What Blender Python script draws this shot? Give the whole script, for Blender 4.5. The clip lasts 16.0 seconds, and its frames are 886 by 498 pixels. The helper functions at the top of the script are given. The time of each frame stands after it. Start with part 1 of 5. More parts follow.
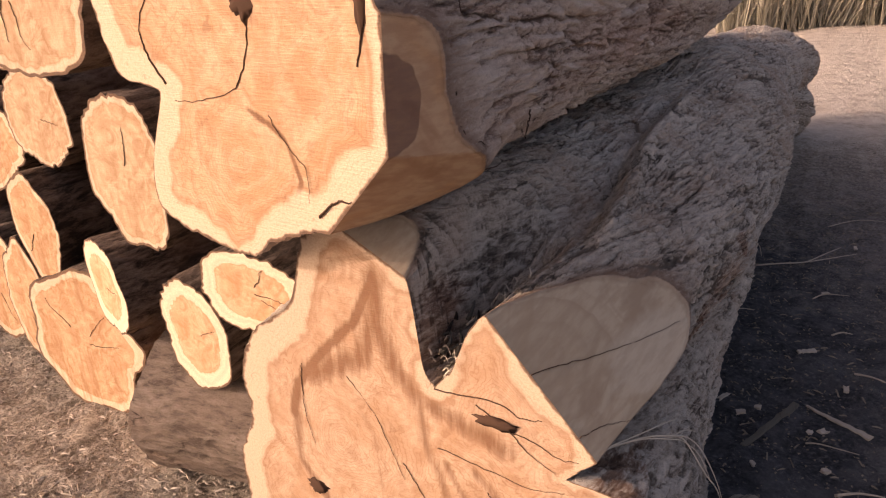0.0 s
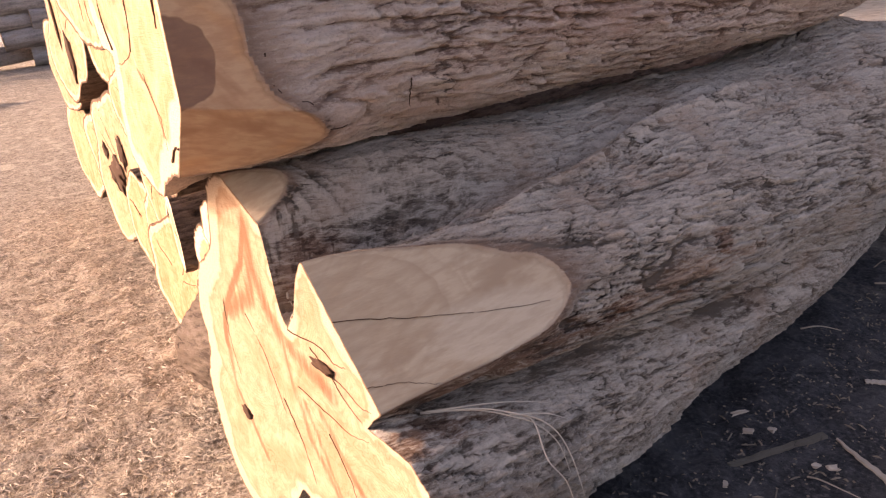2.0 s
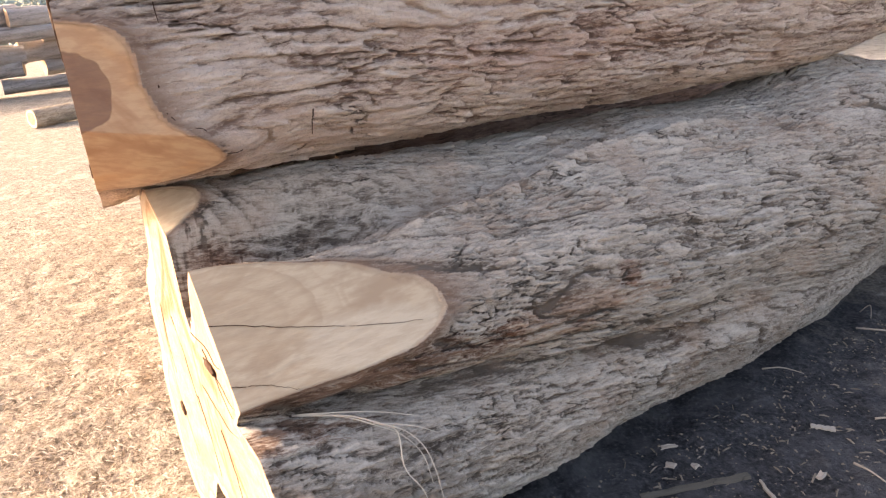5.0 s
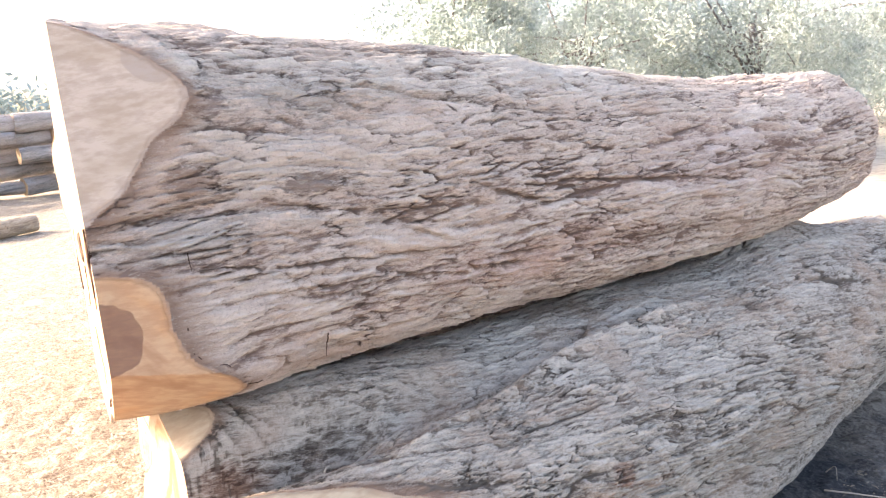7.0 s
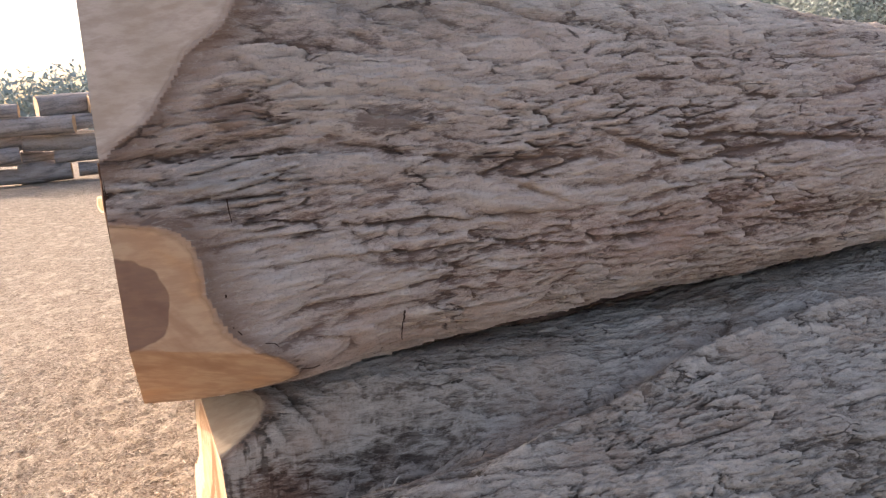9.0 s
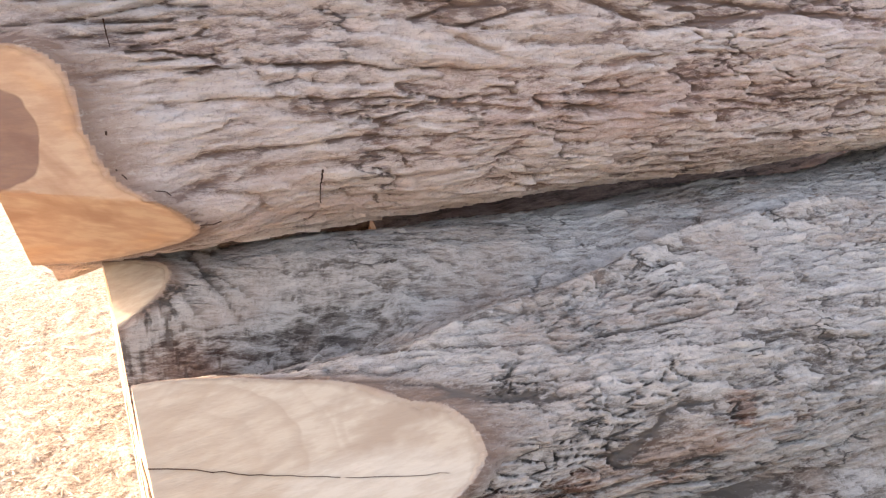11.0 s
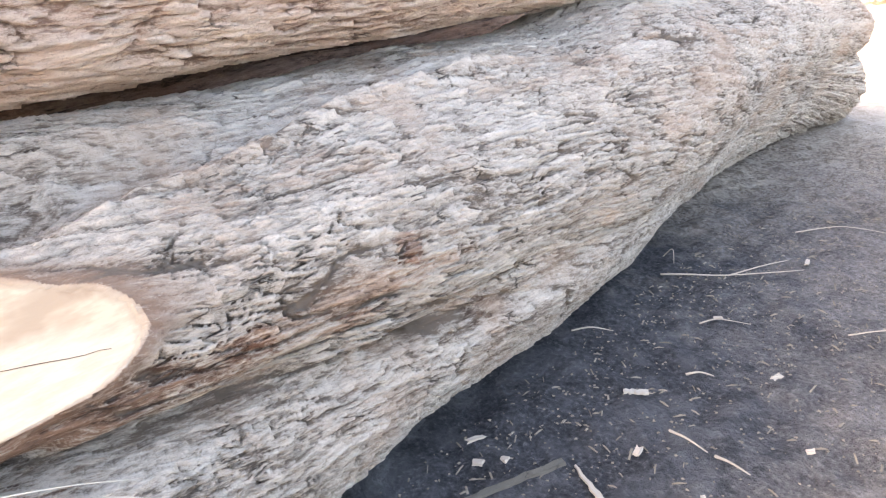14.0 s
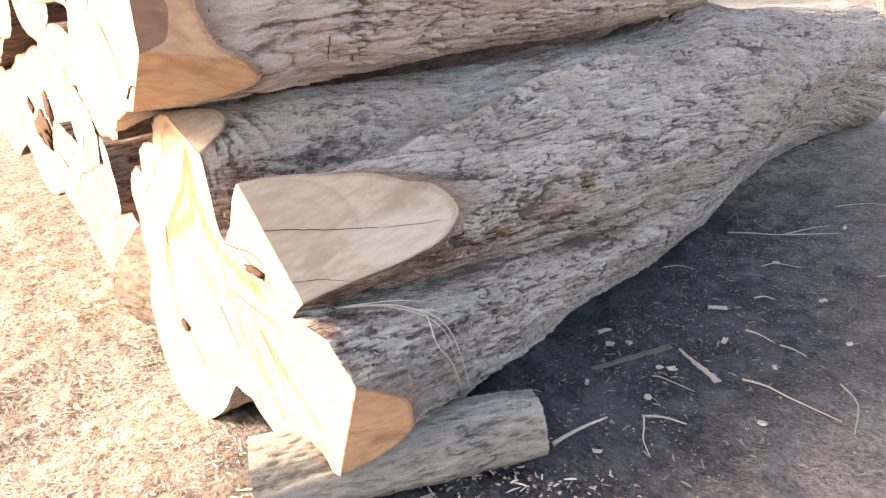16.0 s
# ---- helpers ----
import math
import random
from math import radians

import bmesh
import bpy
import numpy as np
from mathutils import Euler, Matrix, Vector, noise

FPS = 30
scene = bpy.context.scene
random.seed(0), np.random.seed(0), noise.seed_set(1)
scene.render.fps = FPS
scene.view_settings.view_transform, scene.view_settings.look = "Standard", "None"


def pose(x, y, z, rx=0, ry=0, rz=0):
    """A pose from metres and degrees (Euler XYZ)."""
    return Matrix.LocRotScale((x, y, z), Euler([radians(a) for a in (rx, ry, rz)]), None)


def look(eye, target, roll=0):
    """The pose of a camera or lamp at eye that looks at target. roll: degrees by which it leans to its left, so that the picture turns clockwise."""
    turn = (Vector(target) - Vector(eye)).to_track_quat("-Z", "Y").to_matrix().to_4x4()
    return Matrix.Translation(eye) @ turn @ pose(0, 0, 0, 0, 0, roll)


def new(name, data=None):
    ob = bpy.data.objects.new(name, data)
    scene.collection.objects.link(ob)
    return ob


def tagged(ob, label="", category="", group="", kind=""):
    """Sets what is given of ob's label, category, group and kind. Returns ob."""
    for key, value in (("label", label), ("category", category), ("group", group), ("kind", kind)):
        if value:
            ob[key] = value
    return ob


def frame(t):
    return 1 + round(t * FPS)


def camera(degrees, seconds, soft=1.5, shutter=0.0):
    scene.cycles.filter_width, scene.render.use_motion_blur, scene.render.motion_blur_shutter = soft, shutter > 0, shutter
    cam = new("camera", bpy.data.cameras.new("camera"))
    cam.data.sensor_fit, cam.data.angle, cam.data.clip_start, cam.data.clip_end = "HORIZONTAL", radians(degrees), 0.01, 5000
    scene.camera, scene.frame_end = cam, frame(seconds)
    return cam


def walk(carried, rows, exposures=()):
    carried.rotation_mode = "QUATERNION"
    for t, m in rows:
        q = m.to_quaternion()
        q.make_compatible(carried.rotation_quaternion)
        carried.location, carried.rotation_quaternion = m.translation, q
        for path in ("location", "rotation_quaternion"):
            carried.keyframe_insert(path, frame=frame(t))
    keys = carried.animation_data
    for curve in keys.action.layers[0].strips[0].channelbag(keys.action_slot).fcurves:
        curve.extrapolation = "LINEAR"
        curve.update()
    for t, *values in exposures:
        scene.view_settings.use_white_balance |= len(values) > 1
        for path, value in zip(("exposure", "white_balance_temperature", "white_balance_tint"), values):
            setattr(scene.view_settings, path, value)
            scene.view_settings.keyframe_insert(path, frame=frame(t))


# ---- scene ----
cam = camera(62.7, 16.0, 1.2)
PATH = [
    (0, (1.117, -1.137, 1.652), (0.174, 0.447, 0.876), -3.0),
    (0.5, (1.353, -0.979, 1.541), (0.292, 0.529, 0.767), -2.5),
    (1, (1.531, -0.848, 1.519), (0.265, 0.492, 0.743), -5.7),
    (1.5, (1.789, -0.766, 1.54), (0.395, 0.452, 0.784), -3.4),
    (2, (1.861, -0.659, 1.545), (0.402, 0.492, 0.805), -5.5),
    (2.5, (1.853, -0.516, 1.551), (0.368, 0.575, 0.772), -4.9),
    (3, (1.956, -0.413, 1.565), (0.409, 0.599, 0.8), -3.4),
    (3.2, (2.01, -0.39, 1.567), (0.434, 0.589, 0.82), -2.7),
    (5.3, (2.259, -0.339, 1.531), (0.659, 0.679, 0.894), -5.4),
    (5.5, (2.186, -0.395, 1.507), (0.648, 0.746, 0.929), -6.8),
    (6, (2.226, -0.43, 1.705), (0.775, 0.8, 1.087), -4.5),
    (6.5, (2.214, -0.486, 1.819), (0.718, 0.741, 1.31), -3.9),
    (7, (2.183, -0.458, 1.912), (0.609, 0.702, 1.49), -3.9),
    (7.5, (2.144, -0.342, 1.979), (0.494, 0.728, 1.615), -3.2),
    (8, (2.112, -0.253, 1.912), (0.387, 0.668, 1.493), -4.2),
    (8.2, (2.028, -0.247, 1.854), (0.308, 0.665, 1.396), -3.8),
    (10.3, (1.777, -0.097, 1.661), (0.036, 0.811, 1.277), -3.6),
    (10.5, (1.802, -0.068, 1.591), (0.055, 0.819, 1.192), -3.6),
    (11, (1.82, -0.04, 1.501), (0.104, 0.843, 0.974), -3.1),
    (11.5, (1.837, -0.038, 1.448), (0.165, 0.851, 0.806), -3.7),
    (12, (1.847, -0.034, 1.408), (0.234, 0.914, 0.699), -3.7),
    (12.5, (1.89, -0.024, 1.341), (0.361, 0.959, 0.507), -4.3),
    (12.7, (1.905, -0.011, 1.325), (0.396, 0.959, 0.442), -4.7),
    (13, (1.935, -0.005, 1.304), (0.471, 0.998, 0.382), -5.5),
    (13.5, (1.958, 0.045, 1.355), (0.566, 1.186, 0.485), -5.0),
    (14, (2.004, 0.088, 1.417), (0.731, 1.398, 0.603), -4.4),
    (14.5, (2.049, -0.009, 1.451), (0.836, 1.378, 0.673), -4.2),
    (15, (2.103, -0.36, 1.486), (0.879, 0.998, 0.676), -5.5),
    (15.1, (2.092, -0.449, 1.509), (0.877, 0.913, 0.691), -5.0),
    (15.5, (2.144, -0.655, 1.542), (0.88, 0.654, 0.713), -4.2),
    (16, (2.21, -0.913, 1.565), (0.912, 0.374, 0.754), -2.5),
]
EXPOSURES = [(t, e + 0.22, k, g) for t, e, k, g in ((0.0, 0.4, 7750, 31), (1.0, 0.8, 7850, 33), (2.0, 1.3, 7950, 33), (3.0, 1.7, 8000, 29), (5.5, 2.3, 7500, 17), (6.5, 2.65, 7000, 15), (7.0, 2.6, 7000, 15), (7.5, 2.0, 7050, 17), (8.2, 1.32, 7000, 19), (10.5, 2.35, 7350, 19), (11.0, 2.65, 7350, 19), (11.5, 2.75, 7350, 18), (12.5, 2.75, 7500, 17), (13.5, 3.1, 7500, 17), (14.5, 3.5, 7300, 14), (16.0, 2.4, 7150, 16))]
walk(cam, [(t, look(eye, target, roll)) for t, eye, target, roll in PATH], EXPOSURES)

# ---- light: low morning sun and a hazy sky ----
SUN = Vector((-0.68, -0.61, 0.405)).normalized()
world = bpy.data.worlds.new("world")
scene.world = world
world.use_nodes = True
wn = world.node_tree
sky = wn.nodes.new("ShaderNodeTexSky")
sky.sky_type = "NISHITA"
sky.sun_disc = False
sky.sun_elevation = math.asin(SUN.z)
sky.sun_rotation = math.atan2(SUN.x, SUN.y)
sky.air_density, sky.dust_density, sky.ozone_density = 0.7, 5.0, 0.5
wn.links.new(sky.outputs[0], wn.nodes["Background"].inputs[0])
wn.nodes["Background"].inputs[1].default_value = 0.15
lamp = bpy.data.lights.new("sun", "SUN")
lamp.energy, lamp.angle, lamp.color = 1.65, radians(0.6), (1.0, 0.89, 0.80)
new("sun", lamp).matrix_world = look((0, 0, 0), -SUN)

# ---- materials ----
def make(name):
    m = bpy.data.materials.new(name)
    m.use_nodes = True
    return m, m.node_tree, m.node_tree.nodes["Principled BSDF"]


def node(nt, kind, ins=None, **props):
    n = nt.nodes.new("ShaderNode" + kind)
    for k, v in props.items():
        if k == "operation":
            n.operation = v
        elif k == "attribute_name":
            n.attribute_name = v
        elif k == "data_type":
            n.data_type = v
        elif k == "blend_type":
            n.blend_type = v
        elif k == "feature":
            n.feature = v
    for k, v in (ins or {}).items():
        if isinstance(v, bpy.types.NodeSocket):
            nt.links.new(v, n.inputs[k])
        else:
            n.inputs[k].default_value = v
    return n


def coords(nt, scale=(1, 1, 1)):
    c = node(nt, "TexCoord")
    return node(nt, "Mapping", {"Vector": c.outputs["Object"], "Scale": scale}).outputs[0]


def noise_tex(nt, vec, scale, detail=4.0, rough=0.55, warp=0.0):
    return node(nt, "TexNoise", {"Vector": vec, "Scale": scale, "Detail": detail, "Roughness": rough, "Distortion": warp}).outputs[0]


def ramp(nt, fac, *stops):
    n = node(nt, "ValToRGB", {"Fac": fac})
    e = n.color_ramp.elements
    while len(e) < len(stops):
        e.new(0.5)
    for el, (p, c) in zip(e, stops):
        el.position = p
        el.color = (*c, 1) if len(c) == 3 else (c[0], c[0], c[0], 1)
    return n.outputs[0]


def mix(nt, fac, a, b, blend="MIX"):
    n = nt.nodes.new("ShaderNodeMix")
    n.data_type, n.blend_type = "RGBA", blend
    for k, v in ((0, fac), (6, a), (7, b)):
        if isinstance(v, bpy.types.NodeSocket):
            nt.links.new(v, n.inputs[k])
        else:
            n.inputs[k].default_value = (*v, 1) if isinstance(v, tuple) else v
    return n.outputs[2]


def math_node(nt, op, a, b=0.0):
    n = nt.nodes.new("ShaderNodeMath")
    n.operation = op
    for k, v in ((0, a), (1, b)):
        if isinstance(v, bpy.types.NodeSocket):
            nt.links.new(v, n.inputs[k])
        else:
            n.inputs[k].default_value = v
    return n.outputs[0]


def bump(nt, bsdf, height, strength, dist):
    n = node(nt, "Bump", {"Height": height, "Strength": strength, "Distance": dist})
    nt.links.new(n.outputs[0], bsdf.inputs["Normal"])


def bark_colour(nt, dark, mid, light, warm, dust, tone_patches=None, lean=0.0):
    """Weathered bark: grey ridges over darker red-brown inner bark, fibres along the log (local y), split plates;
    furrow and groove shade is put into the colour. Returns colour and height.
    """
    raw = node(nt, "TexCoord").outputs["Object"]
    swirl = node(nt, "TexNoise", {"Vector": raw, "Scale": 4.0, "Detail": 3.0, "Roughness": 0.5}).outputs["Color"]
    swirl = node(nt, "VectorMath", {0: swirl, 1: (0.5, 0.5, 0.5)}, operation="SUBTRACT").outputs[0]
    bent = node(nt, "VectorMath", {0: raw, 1: node(nt, "VectorMath", {0: swirl, 1: (0.055, 0.06, 0.055)}, operation="MULTIPLY").outputs[0]}, operation="ADD").outputs[0]
    along = node(nt, "SeparateXYZ", {"Vector": raw}).outputs[1]
    bent = node(nt, "VectorMath", {0: bent, 1: node(nt, "VectorMath", {0: along, 1: (-lean, 0.0, lean)}, operation="MULTIPLY").outputs[0]}, operation="ADD").outputs[0]
    long_way = node(nt, "Mapping", {"Vector": bent, "Scale": (1.0, 0.27, 1.0)}).outputs[0]
    body = noise_tex(nt, long_way, 74, 9, 0.74, 0.3)
    coarse = noise_tex(nt, long_way, 20, 6, 0.66, 0.4)
    fibre = noise_tex(nt, node(nt, "Mapping", {"Vector": bent, "Scale": (1.0, 0.13, 1.0)}).outputs[0], 140, 5, 0.7)
    grit = noise_tex(nt, raw, 150, 4, 0.7)
    big = noise_tex(nt, raw, 3.2, 5, 0.6)
    relief = node(nt, "Attribute", attribute_name="relief").outputs["Fac"]
    plates = node(nt, "TexVoronoi", {"Vector": long_way, "Scale": 30.0}, feature="DISTANCE_TO_EDGE").outputs["Distance"]
    plates = math_node(nt, "ADD", plates, math_node(nt, "MULTIPLY", math_node(nt, "SUBTRACT", body, 0.5), 0.35))
    some = ramp(nt, noise_tex(nt, raw, 8, 4, 0.65), (0.56, (0,)), (0.64, (1,)))
    split = math_node(nt, "MULTIPLY", ramp(nt, plates, (0.01, (1,)), (0.05, (0,))), some)
    h = math_node(nt, "ADD", math_node(nt, "MULTIPLY", body, 0.55), math_node(nt, "MULTIPLY", coarse, 0.25))
    h = math_node(nt, "ADD", h, math_node(nt, "MULTIPLY", fibre, 0.20))
    tone = math_node(nt, "ADD", math_node(nt, "MULTIPLY", h, 0.72), math_node(nt, "MULTIPLY", relief, 0.28))
    base = ramp(nt, tone, (0.425, dark), (0.49, mid), (0.575, light))
    base = mix(nt, ramp(nt, big, (0.5, (0,)), (0.66, (0.5,))), base, warm)
    base = mix(nt, ramp(nt, relief, (0.45, (0.0,)), (0.85, (dust,))), base, light)
    inner = noise_tex(nt, long_way, 7, 5, 0.65, 0.5)
    base = mix(nt, ramp(nt, inner, (0.56, (0,)), (0.68, (0.6,))), base, warm)
    for centre, size, tone_r in (tone_patches or ()):
        off = node(nt, "Mapping", {"Vector": raw, "Location": tuple(-c / q for c, q in zip(centre, size)), "Scale": tuple(1 / q for q in size)}).outputs[0]
        d = node(nt, "VectorMath", {0: off}, operation="LENGTH").outputs["Value"]
        d = math_node(nt, "ADD", d, math_node(nt, "MULTIPLY", math_node(nt, "SUBTRACT", coarse, 0.5), 2.2))
        d = math_node(nt, "ADD", d, math_node(nt, "MULTIPLY", math_node(nt, "SUBTRACT", body, 0.5), 2.4))
        base = mix(nt, ramp(nt, d, (0.55, (0.85,)), (1.0, (0,))), base, tuple(min(1.0, 1.08 * c / q) for c, q in zip(tone_r, mid)), "MULTIPLY")
    by_cut = math_node(nt, "ADD", node(nt, "Attribute", attribute_name="trim").outputs["Fac"], math_node(nt, "MULTIPLY", math_node(nt, "SUBTRACT", coarse, 0.5), 0.035))
    base = mix(nt, ramp(nt, by_cut, (0.470, (0,)), (0.495, (0.85,))), base, (0.29, 0.185, 0.125))
    base = mix(nt, ramp(nt, grit, (0.37, (0.30,)), (0.46, (0,))), base, dark)
    flake = noise_tex(nt, node(nt, "Mapping", {"Vector": bent, "Scale": (1.0, 0.4, 1.0)}).outputs[0], 95, 5, 0.7, 0.5)
    base = mix(nt, ramp(nt, flake, (0.56, (0,)), (0.66, (0.28,))), base, tuple(min(0.8, c * 1.12) for c in light))
    # Crevice shade put into the bark colour: low relief goes dark.
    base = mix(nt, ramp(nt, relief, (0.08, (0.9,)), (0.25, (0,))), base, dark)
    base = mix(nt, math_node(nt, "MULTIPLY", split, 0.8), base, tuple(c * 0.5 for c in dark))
    h = math_node(nt, "SUBTRACT", math_node(nt, "ADD", h, math_node(nt, "MULTIPLY", grit, 0.12)), math_node(nt, "MULTIPLY", split, 0.3))
    return base, h


def bark_material(name, *tones):
    m, nt, b = make(name)
    base, h = bark_colour(nt, *tones)
    nt.links.new(base, b.inputs["Base Color"])
    b.inputs["Roughness"].default_value = 0.95
    b.inputs["Specular IOR Level"].default_value = 0.15
    bump(nt, b, h, 1.0, 0.03)
    return m


def end_material(name, heart, mid, sap, streak, sap_from=0.8, rings=26.0, sap_wander=0.35, torn=0.0, rind=0.955):
    """Freshly sawn end grain: heartwood with curly figure, pale sapwood rim, growth lines that follow the outline, saw marks."""
    m, nt, b = make(name)
    ring = node(nt, "Attribute", attribute_name="ring").outputs["Fac"]
    v = coords(nt)
    warp = noise_tex(nt, v, 3.4, 4, 0.5, 0.6)
    r = math_node(nt, "ADD", ring, math_node(nt, "MULTIPLY", math_node(nt, "SUBTRACT", warp, 0.5), 0.9))
    lines = math_node(nt, "SINE", math_node(nt, "MULTIPLY", r, rings * 6.283))
    soft = noise_tex(nt, v, 4.0, 3, 0.5, 1.5)
    col = ramp(nt, soft, (0.36, heart), (0.5, mid), (0.64, heart))
    curl = noise_tex(nt, v, 15, 6, 0.62, 2.5)
    col = mix(nt, ramp(nt, curl, (0.45, (0,)), (0.62, (0.7,))), col, streak)
    pale = noise_tex(nt, v, 6.5, 4, 0.55, 1.0)
    col = mix(nt, ramp(nt, pale, (0.52, (0,)), (0.66, (0.55,))), col, mid)
    edge = math_node(nt, "ADD", ring, math_node(nt, "MULTIPLY", math_node(nt, "SUBTRACT", noise_tex(nt, v, 5, 4, 0.6), 0.5), sap_wander))
    col = mix(nt, ramp(nt, edge, (sap_from - 0.012, (0,)), (sap_from, (0.55,)), (sap_from + 0.012, (0,))), col, streak)
    col = mix(nt, ramp(nt, edge, (sap_from, (0,)), (sap_from + 0.03, (0.9,))), col, sap)
    col = mix(nt, math_node(nt, "MULTIPLY", math_node(nt, "ADD", lines, 1.0), 0.10), col, streak)
    if torn:
        tv = node(nt, "Mapping", {"Vector": node(nt, "TexCoord").outputs["Object"], "Rotation": (0, 0.5, 0), "Scale": (1.0, 1.0, 0.13)}).outputs[0]
        fibres = noise_tex(nt, tv, 34, 5, 0.6, 0.4)
        where = noise_tex(nt, v, 3.0, 3, 0.5, 0.8)
        col = mix(nt, math_node(nt, "MULTIPLY", ramp(nt, fibres, (0.46, (0,)), (0.62, (torn,))), ramp(nt, where, (0.42, (0,)), (0.54, (1,)))), col, (0.33, 0.15, 0.06))
    skin = math_node(nt, "ADD", ring, math_node(nt, "MULTIPLY", math_node(nt, "SUBTRACT", noise_tex(nt, v, 22, 3, 0.6), 0.5), 0.05))
    col = mix(nt, ramp(nt, skin, (rind, (0,)), (rind + 0.012, (1,))), col, (0.15, 0.095, 0.065))
    saw = noise_tex(nt, node(nt, "Mapping", {"Vector": node(nt, "TexCoord").outputs["Object"], "Rotation": (0, 0.2, 0), "Scale": (1.0, 1.0, 12.0)}).outputs[0], 22, 3, 0.5)
    grain = noise_tex(nt, v, 190, 3, 0.65)
    col = mix(nt, ramp(nt, grain, (0.36, (0.3,)), (0.58, (0,))), col, streak)
    nt.links.new(col, b.inputs["Base Color"])
    b.inputs["Roughness"].default_value = 0.85
    b.inputs["Specular IOR Level"].default_value = 0.15
    bump(nt, b, math_node(nt, "ADD", saw, math_node(nt, "MULTIPLY", grain, 0.8)), 0.5, 0.005)
    return m


def figured_end(name, heart, mid, sap, streak, flame):
    """A great log's sawn butt: growth lines round several hearts, dark flame figure, sapwood as deep as the log has it, saw marks."""
    m, nt, b = make(name)
    age, depth, dark = (node(nt, "Attribute", attribute_name=k).outputs["Fac"] for k in ("age", "depth", "streaks"))
    v = coords(nt)
    wob = math_node(nt, "SUBTRACT", noise_tex(nt, v, 7.0, 4, 0.55, 0.5), 0.5)
    a = math_node(nt, "ADD", age, math_node(nt, "MULTIPLY", wob, 0.16))
    col = ramp(nt, noise_tex(nt, v, 4.5, 4, 0.55, 1.2), (0.36, heart), (0.5, mid), (0.64, heart))
    curl = noise_tex(nt, v, 13, 6, 0.62, 2.5)
    col = mix(nt, ramp(nt, curl, (0.46, (0,)), (0.64, (0.45,))), col, streak)
    wide = math_node(nt, "SINE", math_node(nt, "MULTIPLY", a, 105.0))
    fine = math_node(nt, "SINE", math_node(nt, "MULTIPLY", a, 560.0))
    where = ramp(nt, noise_tex(nt, v, 5, 3, 0.5), (0.38, (0.15,)), (0.6, (1,)))
    col = mix(nt, ramp(nt, wide, (0.2, (0,)), (0.98, (0.20,))), col, sap)
    col = mix(nt, math_node(nt, "MULTIPLY", ramp(nt, fine, (0.5, (0,)), (1.0, (0.42,))), where), col, streak)
    grainy = noise_tex(nt, node(nt, "Mapping", {"Vector": v, "Rotation": (0, 0.42, 0), "Scale": (1.0, 1.0, 0.10)}).outputs[0], 52, 5, 0.65, 0.3)
    f = math_node(nt, "ADD", dark, math_node(nt, "MULTIPLY", math_node(nt, "SUBTRACT", grainy, 0.5), 1.3))
    f = math_node(nt, "MULTIPLY", ramp(nt, f, (0.30, (0,)), (0.85, (0.85,))), ramp(nt, dark, (0.02, (0,)), (0.15, (1,))))
    col = mix(nt, f, col, flame)
    e = math_node(nt, "ADD", depth, math_node(nt, "MULTIPLY", wob, 0.42))
    col = mix(nt, ramp(nt, e, (0.40, (0,)), (0.485, (0.5,)), (0.50, (0,))), col, streak)
    col = mix(nt, ramp(nt, e, (0.47, (0,)), (0.54, (0.9,))), col, sap)
    col = mix(nt, math_node(nt, "MULTIPLY", ramp(nt, fine, (0.6, (0,)), (1.0, (0.16,))), where), col, streak)
    skin = math_node(nt, "ADD", node(nt, "Attribute", attribute_name="ring").outputs["Fac"], math_node(nt, "MULTIPLY", math_node(nt, "SUBTRACT", noise_tex(nt, v, 22, 3, 0.6), 0.5), 0.05))
    col = mix(nt, ramp(nt, skin, (0.984, (0,)), (0.994, (1,))), col, (0.15, 0.095, 0.065))
    spots = noise_tex(nt, v, 30, 4, 0.65, 0.8)
    col = mix(nt, ramp(nt, spots, (0.64, (0,)), (0.70, (0.35,))), col, flame)
    saw = noise_tex(nt, node(nt, "Mapping", {"Vector": v, "Rotation": (0, 0.2, 0), "Scale": (1.0, 1.0, 12.0)}).outputs[0], 22, 3, 0.5)
    grain = noise_tex(nt, v, 190, 3, 0.65)
    col = mix(nt, ramp(nt, grain, (0.36, (0.25,)), (0.56, (0,))), col, streak)
    nt.links.new(col, b.inputs["Base Color"])
    b.inputs["Roughness"].default_value = 0.85
    b.inputs["Specular IOR Level"].default_value = 0.15
    bump(nt, b, math_node(nt, "ADD", saw, math_node(nt, "MULTIPLY", grain, 0.8)), 0.55, 0.006)
    return m


